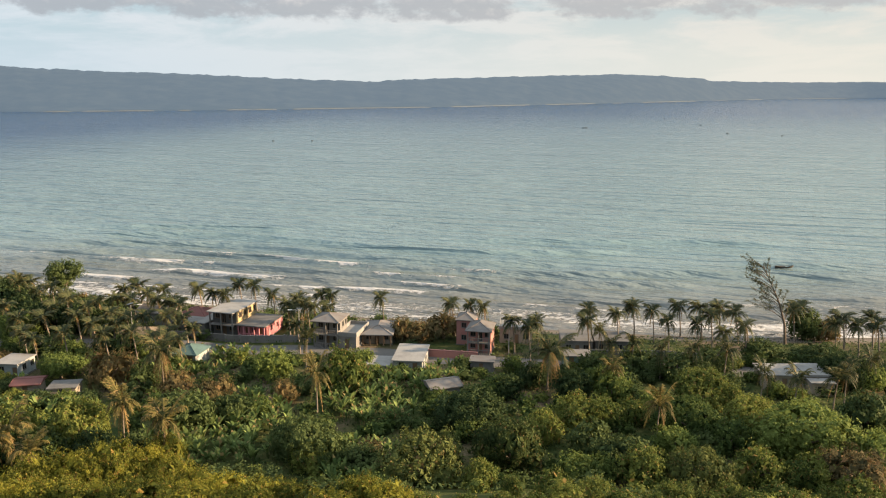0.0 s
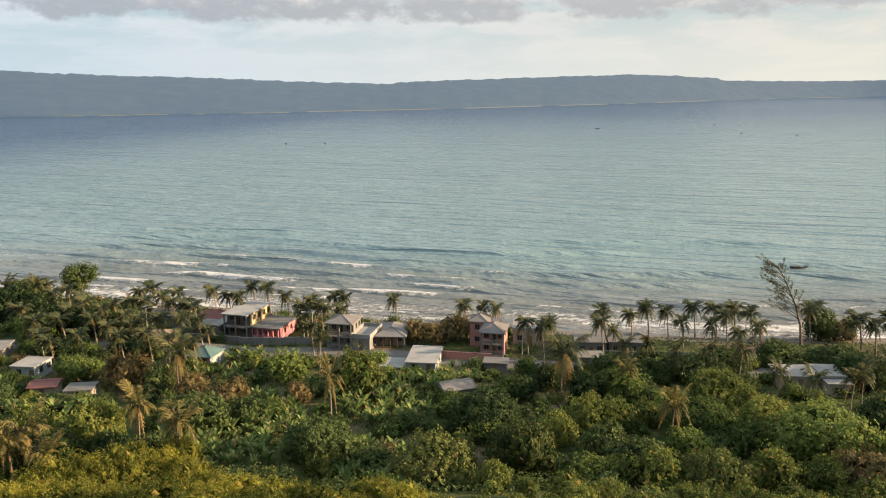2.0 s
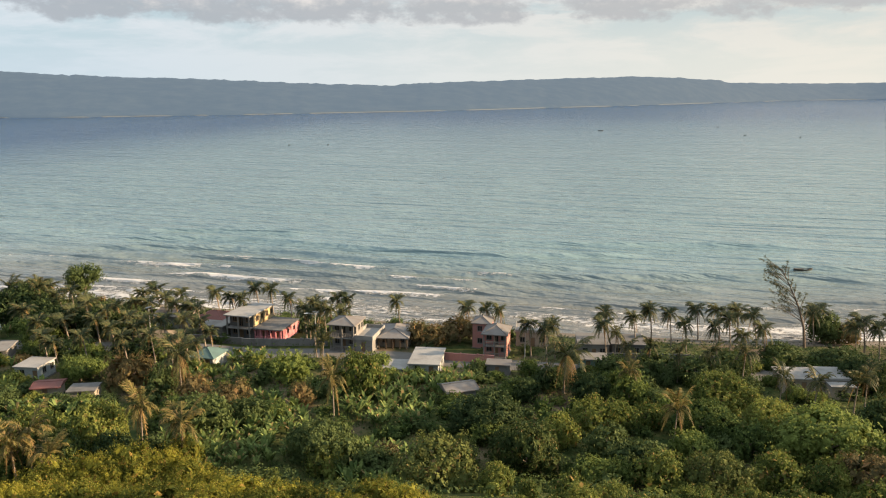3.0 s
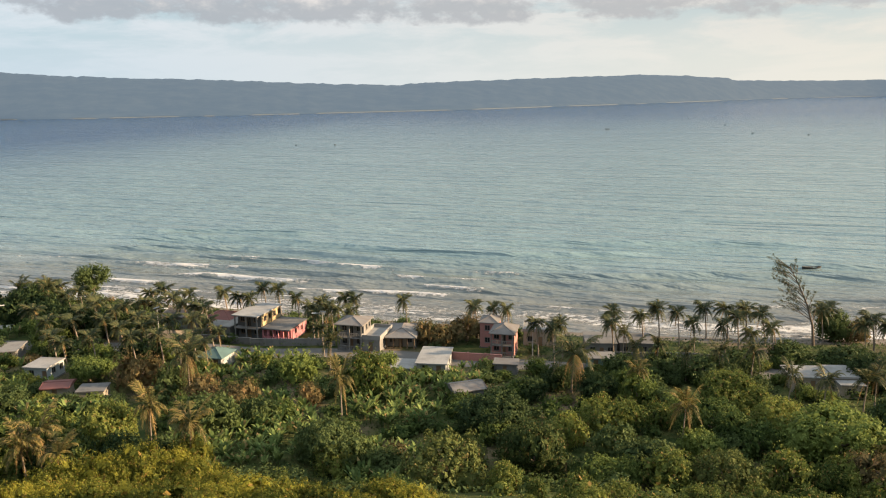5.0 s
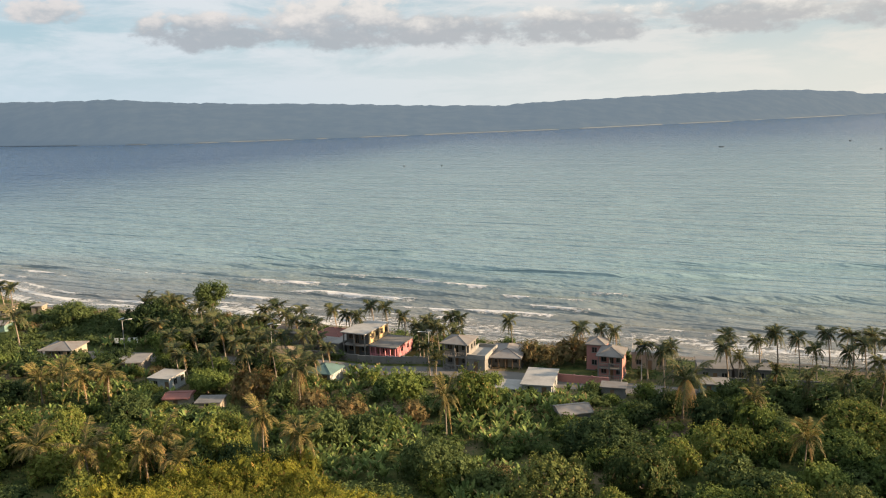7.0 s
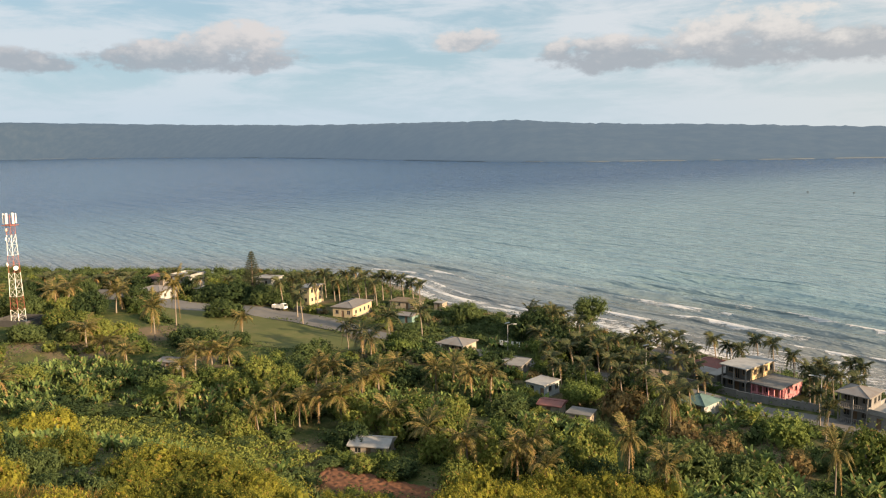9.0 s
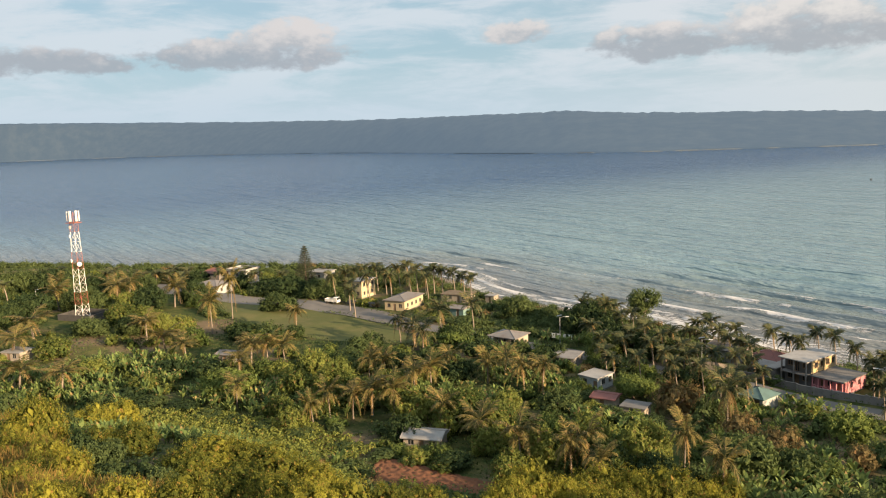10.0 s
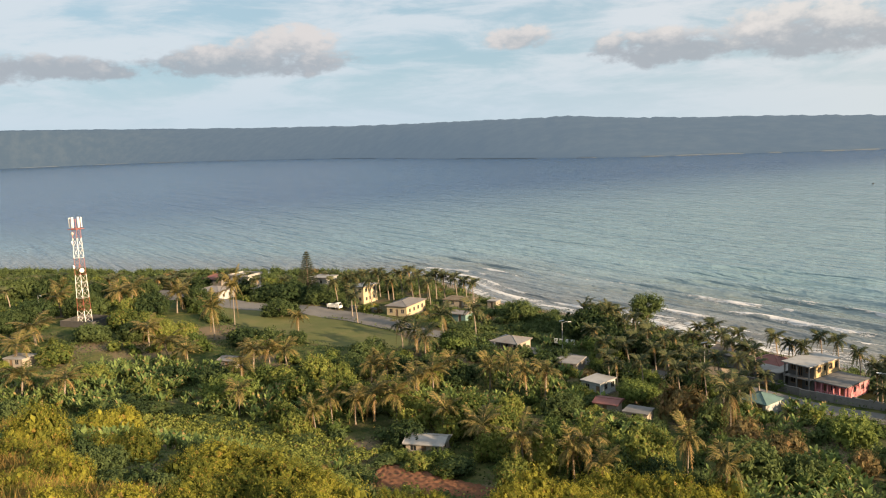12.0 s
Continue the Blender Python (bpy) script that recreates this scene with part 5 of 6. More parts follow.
PALMS["cape"] = [(-189.3, 168.3, 8.0, 2.6), (-191.6, 175.4, 8.0, 2.6), (-191.3, 180.1, 8.0, 2.6), (-191.5, 184.3, 8.0, 2.7), (-189.9, 188.1, 8.0, 2.7), (-183.1, 185.3, 8.0, 2.6), (-185.3, 194.3, 8.0, 2.7),
    (-185.9, 199.3, 8.0, 2.7), (-179.0, 196.1, 8.0, 2.7), (-169.9, 190.1, 8.0, 2.6), (-171.3, 195.9, 8.0, 2.6), (-167.1, 195.3, 8.0, 2.6), (-162.2, 195.8, 8.0, 2.6), (-155.8, 193.0, 8.0, 2.5),
    (-151.0, 189.8, 8.0, 2.4), (-180.7, 175.0, 8.0, 2.5), (-174.2, 178.6, 8.0, 2.5), (-169.3, 182.6, 8.0, 2.5), (-163.7, 184.3, 8.0, 2.5), (-175.1, 161.2, 8.0, 2.4), (-166.6, 155.3, 8.0, 2.3),
    (-309.2, 115.3, 6.0, 3.3)]
PALMS["cape"] = PALMS["cape"] + [(-307.5, 119.7, 6.0, 3.3), (-305.4, 125.0, 6.0, 3.3), (-302.9, 131.0, 6.0, 3.3), (-301.9, 126.3, 6.0, 3.3), (-275.8, 137.1, 6.0, 3.1), (-281.0, 143.0, 6.0, 3.2), (-264.8, 140.9, 6.0, 3.0),
    (-256.3, 139.4, 6.0, 2.9), (-256.2, 144.7, 6.0, 3.0), (-263.2, 156.7, 6.0, 3.1), (-254.3, 149.0, 6.0, 3.0), (-254.2, 156.9, 6.0, 3.0), (-240.4, 145.0, 6.0, 2.8), (-285.9, 106.2, 6.0, 3.1),
    (-264.8, 123.6, 6.0, 2.9), (-247.4, 169.2, 6.0, 3.0), (-239.2, 158.7, 6.0, 2.9), (-235.2, 166.6, 6.0, 2.9), (-223.9, 163.1, 6.0, 2.8), (-218.0, 170.5, 6.0, 2.8), (-212.9, 186.8, 6.0, 2.8)]
for sort, rows in PALMS.items():
    kinds, base_high, long, swing = PALM_SORTS[sort]
    for i, (x, y, high, reach) in enumerate(rows):
        k = 1.18 * reach / long
        kinds[i % len(kinds)].set(pose(x, y, ground_at(x, y) - 0.05, 0, 0, rng.uniform(-swing, swing)) @ Matrix.Diagonal((k, k, high / base_high, 1)))


def in_field(x, y, room=0.0):
    return (-218 < x < -134 and np.interp(x, FIELD_X, FIELD_LOW) - room < y < np.interp(x, FIELD_X, FIELD_TOP)) or in_rows(x, y) or in_soil(x, y, room) or in_meadow(x, y)


def in_rows(x, y):
    top = np.interp(x, [-146, -131, -108, -90], [70, 81, 88, 87])
    return -146 < x < -90 and top - 15 < y < top


def in_soil(x, y, room=0.0):
    return -87 - room < x < -66 + room and np.interp(x, [-87, -82, -75, -66], [84, 76.5, 79.5, 84]) - room < y < np.interp(x, [-87, -66], [85.8, 88.7]) + room


def in_meadow(x, y):
    """The open grassy rise beside the mast, and the strip below it."""
    return (-245 < x < -184 and abs(y - np.interp(x, [-245, -184], [134, 113])) < 8) or (-214 < x < -186 and abs(y - np.interp(x, [-214, -186], [90, 105])) < 2.5)


def before_field(x, y):
    a0, d = math.degrees(math.atan2(-x, y)), math.hypot(x, y)
    return 42 < a0 < 60 and 190 < d < 212


CARE = np.array(KEEP_CLEAR)


def free(x, y, reach, room=0.0):
    """Whether a plant may stand there: not on the road, the field or a house, nor right before a house."""
    if np.min((road_pts[:, 0] - x) ** 2 + (road_pts[:, 1] - y) ** 2) < (3.6 + room + 2.3 * (x < -145)) ** 2:
        return False
    if in_field(x, y, room):
        return False
    d = np.hypot(CARE[:, 0], CARE[:, 1])
    ux, uy = CARE[:, 0] / d, CARE[:, 1] / d
    along, side = (CARE[:, 0] - x) * ux + (CARE[:, 1] - y) * uy, np.abs((CARE[:, 0] - x) * uy - (CARE[:, 1] - y) * ux)
    if np.any((along > -CARE[:, 2]) & (along < CARE[:, 2] + reach) & (side < CARE[:, 2] * 0.85 + room)):
        return False
    return float(shore(x)) - y > 7


# broadleaf trees
GREEN = [tree_kind(60 + i, 3.2, 4.2, 0.3, 0.5, 0.3, LEAF_GREEN, "round leafy green tree in the coastal grove", group="grove trees") for i in range(3)]
DARK = [tree_kind(70 + i, 3.2, 4.2, 0.3, 0.5, 0.3, LEAF_DARK, "dense dark green tree in the coastal grove", group="grove trees") for i in range(4)]
GREAT = [tree_kind(75 + i, 5.2, 6.4, 0.4, 0.55, 0.3, LEAF_DARK, "broad dense mango tree with a domed crown", group="domed trees", lobes=13) for i in range(2)]
BROAD = {"D": GREAT,
         "G": [tree_kind(65, 5.2, 6.4, 0.4, 0.5, 0.28, LEAF_GREEN, "broad spreading green tree with a lit crown", group="grove trees", lobes=14)],
         "L": [tree_kind(66, 5.2, 6.4, 0.4, 0.5, 0.28, LEAF_LIME, "broad yellow-green tree with an uneven crown", group="sunlit trees", lobes=14)]}
DOME = [tree_kind(78 + i, 5.0, 6.2, 0.4, 0.5, 0.26, LEAF_DOME, "great domed tree with sunlit tips on its crown", group="domed trees", lobes=11) for i in range(2)]
GOLD = [tree_kind(80 + i, 3.0, 4.0, 0.2, 0.45, 0.25, LEAF_LIME, "yellow-green leafy tree in the low sun", group="sunlit trees") for i in range(4)]
RUST = [tree_kind(90 + i, 3.0, 3.8, 0.5, 0.5, 0.24, LEAF_RUST, "brownish thin-leaved tree among the palms", group="brown trees", slim=0.3, per=16) for i in range(2)]
SLOPE = [tree_kind(110 + i, 3.0, 3.2, 0.1, 0.4, 0.17, LEAF_GOLD, "sunlit golden fine-leaved bush on the near slope", "bush", "bush", "slope bushes", 15, slim=0.4, per=18) for i in range(4)]
FLATTOP = tree_kind(99, 5.0, 4.6, 0.8, 0.45, 0.26, LEAF_GREEN, "wide flat-crowned almond tree", lobes=10, flat=0.7)
ROUND = tree_kind(101, 4.4, 8.6, 2.8, 0.6, 0.36, LEAF_DARK, "tall round-headed almond tree standing on the beach", lobes=9, ball=True)

# trees: x, y, breadth, height
TREES = {}
TREES["D"] = [(-73.7, 128.6, 6.5, 2.6), (-67.0, 122.9, 6.2, 2.5), (-62.8, 122.0, 6.1, 2.4), (-59.2, 123.3, 5.1, 2.5), (37.5, 105.5, 5.9, 3.6), (-101.8, 182.5, 10.6, 8.5), (-82.2, 162.4, 9.3, 7.4),
    (-76.4, 164.1, 10.5, 7.4), (-88.0, 165.3, 8.2, 6.5), (-68.7, 161.2, 7.7, 6.1), (-54.7, 99.4, 7.7, 6.2), (-47.4, 101.7, 6.8, 5.4), (-42.7, 102.4, 5.0, 4.5), (-38.4, 112.6, 8.9, 6.7),
    (-18.5, 102.6, 9.9, 7.4), (4.9, 114.6, 11.7, 7.0), (-10.9, 99.7, 6.1, 4.3), (22.2, 125.6, 6.6, 6.0), (20.7, 104.5, 7.3, 5.8), (24.9, 100.7, 7.5, 5.3), (64.1, 112.5, 8.7, 6.9),
    (79.5, 168.4, 8.1, 7.3)]
TREES["D"] = TREES["D"] + [(-51.4, 128.9, 6.2, 5.5), (-32.9, 117.0, 6.4, 5.1), (-22.5, 106.4, 4.9, 4.4), (61.3, 145.9, 8.1, 4.9), (71.0, 143.4, 10.6, 5.3), (35.8, 138.7, 8.5, 5.1), (28.3, 137.4, 7.3, 5.1),
    (42.4, 136.8, 8.5, 5.1), (49.5, 139.7, 8.7, 5.2), (70.7, 132.6, 9.9, 7.0), (15.4, 132.1, 5.9, 4.7), (11.1, 126.8, 5.7, 4.6), (-13.2, 76.9, 5.6, 3.4), (6.9, 105.0, 4.8, 3.8),
    (0.5, 98.5, 4.5, 3.6), (-90.5, 39.6, 5.3, 3.7), (-79.9, 40.9, 5.6, 3.4), (-81.2, 38.3, 4.9, 2.9), (-74.9, 40.7, 4.0, 2.8), (-98.4, 58.6, 4.3, 2.6), (-300.1, 111.1, 11.5, 9.2),
    (-297.9, 116.9, 11.5, 9.2)]
TREES["D"] = TREES["D"] + [(-293.4, 124.0, 13.7, 9.5), (-260.3, 125.5, 10.4, 8.3), (-250.3, 130.4, 12.2, 9.5), (-272.4, 155.1, 10.2, 5.2), (-264.1, 159.6, 10.5, 6.5), (-249.5, 157.9, 8.5, 6.8), (-232.4, 164.6, 8.2, 6.5),
    (-204.9, 182.3, 7.9, 6.3), (-214.0, 185.2, 8.1, 6.5), (-264.7, 118.0, 10.4, 8.3), (-243.7, 132.6, 10.0, 8.0), (-81.3, 90.3, 6.4, 1.6), (-82.0, 86.6, 4.5, 1.3), (-129.2, 184.2, 10.1, 7.0),
    (-102.7, 175.4, 13.3, 9.3), (-93.2, 172.4, 8.5, 6.8), (-217.9, 163.2, 12.8, 6.0), (-210.1, 166.8, 14.6, 7.2), (-195.2, 170.9, 12.5, 4.9), (-198.7, 169.3, 11.0, 6.6), (-186.9, 170.6, 8.6, 3.5),
    (-161.0, 128.5, 6.0, 3.6)]
TREES["D"] = TREES["D"] + [(-137.1, 131.9, 6.9, 4.8), (-150.6, 75.5, 8.6, 2.6), (-142.7, 77.2, 7.1, 2.1), (-134.9, 79.8, 6.9, 1.9), (-127.9, 80.2, 6.7, 1.9), (-120.7, 80.8, 6.4, 1.7), (-113.6, 81.8, 6.2, 1.6),
    (-105.2, 83.8, 6.0, 1.6), (-94.0, 83.9, 5.6, 1.7), (-89.6, 93.1, 6.7, 4.7), (-86.9, 86.0, 5.5, 1.4), (-75.4, 89.8, 6.2, 2.5), (-143.9, 67.1, 7.0, 4.9), (-128.4, 53.2, 6.2, 4.3),
    (-98.0, 43.0, 4.9, 3.9), (-92.8, 44.1, 4.7, 3.8), (-137.1, 128.0, 6.8, 4.1), (-170.4, 119.6, 9.0, 5.4), (-163.3, 121.4, 8.8, 5.3), (-136.5, 168.5, 9.8, 2.0), (-110.8, 142.8, 7.9, 4.7),
    (-128.4, 116.3, 8.8, 5.3)]
TREES["D"] = TREES["D"] + [(-102.5, 124.2, 8.3, 5.0), (-106.2, 167.1, 8.0, 2.0), (-93.8, 143.0, 7.5, 4.5), (-76.2, 121.6, 7.4, 4.4), (-115.5, 128.2, 7.6, 4.5), (-122.9, 123.2, 7.6, 4.6), (-160.8, 57.5, 7.5, 4.5),
    (-157.3, 90.5, 7.9, 4.0), (-147.9, 94.4, 9.0, 4.5), (-194.3, 101.6, 9.5, 5.7), (-202.2, 94.1, 9.7, 4.8), (-231.0, 85.3, 10.6, 6.4), (-234.7, 93.0, 12.7, 7.6), (-229.7, 105.4, 12.7, 7.6),
    (-217.2, 119.7, 10.7, 7.5), (-219.8, 136.5, 11.2, 7.8), (-192.0, 147.7, 10.5, 6.3), (-200.8, 168.3, 10.6, 2.8), (-131.6, 106.8, 6.2, 4.3), (-78.3, 106.6, 5.9, 4.1)]
TREES["DL"] = [(-2.8, 96.0, 12.0, 8.4), (9.2, 99.8, 9.8, 7.7), (33.3, 95.4, 8.1, 6.1)]
TREES["G"] = [(-87.3, 157.1, 8.1, 6.5), (-30.8, 136.3, 7.0, 6.0), (4.3, 110.2, 5.2, 4.1), (9.2, 127.7, 5.5, 4.4), (36.8, 111.9, 10.6, 6.4), (50.8, 104.3, 14.4, 8.9), (27.9, 125.9, 8.2, 6.5),
    (-28.9, 118.5, 4.6, 3.7), (33.8, 119.3, 5.6, 4.4), (74.1, 131.3, 6.7, 5.3), (-49.8, 144.7, 5.6, 4.5), (33.1, 104.6, 6.6, 4.6), (40.8, 106.2, 7.7, 5.4), (20.4, 96.4, 5.3, 4.2),
    (59.0, 99.9, 7.8, 6.3), (17.5, 96.4, 6.0, 4.2), (-95.1, 167.5, 8.7, 3.4), (-67.0, 88.2, 7.5, 6.4), (-69.3, 87.1, 5.9, 5.3), (-134.4, 89.5, 11.2, 6.2), (-66.5, 105.9, 7.5, 6.0),
    (-138.7, 100.9, 7.5, 4.5)]
TREES["G"] = TREES["G"] + [(-176.3, 108.4, 7.5, 5.2), (-120.4, 144.1, 6.8, 4.8)]
TREES["L"] = [(42.7, 123.8, 10.7, 7.0), (46.5, 113.0, 9.1, 5.9), (48.3, 104.9, 7.0, 5.6), (48.4, 96.3, 6.5, 4.6), (55.2, 103.7, 6.6, 5.3), (23.8, 114.1, 7.0, 5.6), (-1.3, 73.2, 3.6, 2.5),
    (2.7, 73.5, 3.6, 2.5), (6.2, 75.0, 3.6, 2.5), (9.7, 74.9, 3.6, 2.6), (18.8, 77.0, 4.4, 3.1), (22.7, 78.0, 3.9, 2.7), (29.4, 81.4, 4.1, 2.8), (35.6, 84.3, 4.3, 3.0),
    (43.4, 86.7, 4.5, 3.1), (52.4, 88.4, 4.7, 3.3), (-52.3, 106.1, 9.3, 7.9), (-62.0, 106.8, 7.4, 7.0), (-17.3, 130.6, 9.0, 8.6), (-17.8, 99.9, 5.4, 4.6), (4.7, 91.4, 4.4, 4.4),
    (7.9, 83.9, 2.9, 2.9)]
TREES["L"] = TREES["L"] + [(12.2, 80.3, 4.8, 4.3), (14.5, 108.8, 6.0, 5.7), (20.3, 114.2, 7.0, 5.9), (26.2, 95.7, 7.1, 5.7), (41.4, 96.5, 6.9, 5.8), (46.3, 95.6, 5.3, 4.3), (29.5, 116.3, 5.4, 4.6),
    (-11.0, 78.2, 3.8, 3.0), (-2.5, 74.5, 3.0, 2.7), (34.1, 87.3, 4.3, 3.5), (12.9, 77.2, 4.4, 3.5), (25.9, 80.7, 4.7, 3.7), (40.2, 87.4, 5.2, 4.1), (50.6, 89.2, 6.3, 5.0),
    (16.7, 81.3, 3.9, 3.5), (47.2, 89.0, 4.6, 3.7), (-81.3, 87.3, 4.5, 2.2), (-76.5, 87.8, 4.4, 2.2), (-130.4, 108.3, 8.2, 6.9), (-116.4, 102.3, 9.8, 8.3), (-123.2, 97.7, 7.4, 5.9),
    (-110.8, 100.7, 7.9, 6.3)]
TREES["L"] = TREES["L"] + [(-111.9, 93.7, 6.5, 5.2), (-107.0, 106.9, 7.3, 5.9), (-94.4, 101.3, 8.2, 6.1), (-85.6, 105.0, 10.0, 7.5), (-77.2, 102.7, 9.1, 6.8), (-85.7, 100.4, 6.9, 5.5), (-65.2, 97.4, 7.9, 6.7),
    (-62.2, 102.3, 6.3, 5.7), (-83.5, 114.8, 6.3, 5.0), (-74.3, 96.5, 6.4, 5.1), (-117.3, 88.6, 6.5, 4.5), (-109.6, 85.1, 6.2, 4.3), (-65.2, 89.9, 5.9, 5.3), (-85.9, 94.6, 5.7, 4.6),
    (-222.2, 116.8, 10.8, 5.4), (-200.6, 108.4, 11.5, 5.8), (-190.3, 107.3, 9.5, 5.7), (-206.3, 105.0, 10.0, 6.0), (-220.9, 109.3, 10.7, 6.4), (-133.5, 101.5, 7.4, 5.1), (-108.0, 119.7, 7.1, 5.0),
    (-161.8, 116.7, 7.2, 4.3)]
TREES["L"] = TREES["L"] + [(-53.5, 98.7, 6.8, 5.4), (-189.6, 113.5, 8.0, 4.8), (-191.5, 79.9, 9.0, 5.4), (-171.7, 79.6, 8.2, 4.1), (-153.4, 81.5, 7.6, 3.8)]
TREES["R"] = [(-57.7, 130.6, 8.4, 7.6), (-44.4, 125.4, 6.5, 5.2), (-37.4, 123.7, 6.7, 5.0), (-26.2, 125.3, 4.8, 4.3), (0.1, 163.0, 10.0, 6.0), (-8.1, 158.8, 6.1, 6.1), (53.3, 93.7, 9.2, 6.4),
    (-10.4, 102.7, 4.7, 3.8), (83.8, 166.6, 6.2, 5.6), (-4.5, 158.4, 5.8, 5.2)]
TREES["N"] = [(-101.4, 36.4, 5.7, 4.6), (-85.9, 32.3, 5.0, 4.0), (-74.8, 26.1, 5.0, 4.0), (-63.2, 24.3, 4.5, 3.6), (-115.8, 44.3, 8.8, 7.9), (-91.9, 36.8, 5.3, 4.8), (-130.7, 59.3, 7.4, 5.2),
    (-135.9, 66.3, 8.9, 5.3), (-99.5, 50.3, 6.7, 4.7), (-100.8, 46.6, 5.9, 4.1), (-86.0, 54.8, 9.3, 4.7), (-81.1, 47.1, 7.2, 4.3), (-81.5, 56.7, 8.4, 4.6), (-74.7, 56.7, 8.0, 4.8),
    (-70.5, 58.3, 6.4, 4.5), (-66.9, 44.4, 7.0, 4.9), (-60.4, 43.7, 6.6, 4.6), (-56.2, 49.3, 6.6, 5.3), (-82.7, 35.0, 4.9, 4.4), (-55.3, 43.7, 6.9, 4.8), (-58.7, 33.9, 6.2, 4.3),
    (-58.2, 58.2, 5.2, 4.2)]
TREES["N"] = TREES["N"] + [(-59.2, 64.8, 4.8, 3.8), (-53.4, 78.3, 7.3, 6.6), (-53.6, 72.6, 5.6, 5.1), (-50.5, 88.6, 7.0, 6.3), (-42.1, 94.3, 8.7, 6.9), (-45.4, 91.3, 7.0, 5.6), (-50.9, 80.8, 6.6, 5.3),
    (-37.6, 100.2, 6.5, 5.2), (-58.5, 28.4, 4.9, 3.9), (-63.7, 25.8, 5.1, 3.6), (-50.7, 90.2, 8.7, 6.1), (-47.2, 93.0, 8.7, 6.1), (-42.5, 93.6, 7.8, 5.5), (-39.2, 96.1, 6.3, 5.1),
    (-35.4, 93.8, 6.9, 4.8), (-30.1, 88.3, 6.5, 4.5), (-24.0, 81.3, 6.0, 4.2), (-19.5, 78.4, 5.8, 4.0), (-15.7, 77.2, 5.0, 3.5), (-8.3, 75.8, 5.5, 4.4), (-5.2, 72.3, 4.7, 3.8),
    (-50.2, 85.3, 8.3, 5.0)]
TREES["N"] = TREES["N"] + [(-42.4, 79.4, 8.4, 5.0), (-36.7, 77.5, 8.1, 4.8), (-31.0, 75.4, 7.7, 4.6), (-24.7, 70.6, 7.2, 4.3), (-19.3, 68.8, 7.0, 4.2), (-10.8, 68.7, 5.7, 4.0)]
TREE_SORTS = {"D": (DARK, 3.2, 4.5), "DL": (DOME, 5.0, 6.6), "G": (GREEN, 3.2, 4.5), "L": (GOLD, 3.0, 4.2), "R": (RUST, 3.0, 4.3), "N": (SLOPE, 3.0, 3.3)}
taken = []
for sort, rows in TREES.items():
    for i, (x, y, wide, high) in enumerate(rows):
        kinds, r0, h0 = (BROAD[sort], 5.2, 6.8) if sort in BROAD and wide > 9.0 else TREE_SORTS[sort]
        if in_soil(x, y) or any(math.hypot(q[0] - x, q[1] - y) < q[2] * 0.8 for q in KEEP_CLEAR):
            continue
        k = wide / 2 / r0
        kinds[i % len(kinds)].set(spin(x, y, k, tall=high / h0 / k))
        taken.append((x, y, wide / 2))
for i in range(52):
    x = -128 + 4.7 * i
    y = float(np.interp(x, road_pts[:, 0], road_pts[:, 1])) - 6.5 - 1.5 * math.sin(i * 2.7)
    if -52 < x < -28 or any(math.hypot(q[0] - x, q[1] - y) < q[2] for q in KEEP_CLEAR):
        continue
    (DARK[i % 4] if i % 3 else GREEN[i % 3]).set(spin(x, y, (0.85 if x < -52 else 0.66) + 0.2 * math.sin(i * 1.9), tall=1.0))
FRONT_SHRUBS = ((55, 142.5), (59, 143), (63, 143.5), (51, 142), (67, 143), (-81, 89), (-83, 88), (-79.5, 90.5), (-85.5, 87.6), (-76.5, 131.5), (-79, 131.8), (-69.5, 124.3), (-71.5, 124.5), (-62, 122.4), (-65, 122.6), (-47, 139.6), (-50, 139.8), (-45.5, 141), (-4, 137), (-8, 137), (-90, 142.6),
                (-88, 143), (57, 128), (60.5, 127.3), (1, 124), (-1.5, 124.5), (-108.5, 148.4), (-112, 148), (-13, 137.5), (7, 137.6), (24, 139.5), (27, 139.2), (-194, 70), (-198, 70.5))
for i, (x, y) in enumerate(FRONT_SHRUBS):
    (GOLD[i % 4] if i % 3 == 0 else GREEN[i % 3]).set(spin(x, y, 0.6 + 0.12 * math.sin(i * 2.1), tall=0.95))
FLATTOP.set(spin(-68.2, 134.7, 1.0, tall=0.95))
taken.append((-68.2, 134.7, 5.0))
ROUND.set(spin(-96.2, 196.5, 1.0))
taken += [(x, y, 1.5) for rows in PALMS.values() for x, y, *_ in rows]


def scatter(count, x0, x1, y0, y1, reach, gap, want, gen, room=0.0):
    """Places at random, not too close to one another, where want(x, y) holds."""
    got = []
    for _ in range(count):
        x, y = gen.uniform(x0, x1), gen.uniform(y0, y1)
        az = math.degrees(math.atan2(-x, y))
        if not (-36 < az < 74) or not want(x, y) or not free(x, y, reach, room):
            continue
        if any((x - q[0]) ** 2 + (y - q[1]) ** 2 < (gap + q[2] * 0.75) ** 2 for q in taken):
            continue
        taken.append((x, y, gap * 0.6))
        got.append((x, y))
    return got


def radius(x, y):
    return math.hypot(x, y)


GROVES = ((-48, 137.5, 9, 4), (-6, 134, 9, 4.5), (-65, 120, 10, 3.5), (-78, 129, 7, 3.5), (-90, 140, 8, 3), (-110, 145, 9, 3.5), (-33, 112, 11, 14), (-10, 127, 11, 12), (-1, 144, 4.5, 6), (-44, 150, 8, 5), (-195, 84, 14, 9), (-175, 90, 14, 9), (-158, 92, 12, 9), (-118, 97, 14, 8), (-95, 112, 13, 10), (-88, 129, 14, 4), (-11, 100, 6, 7), (-128, 90, 10, 5))


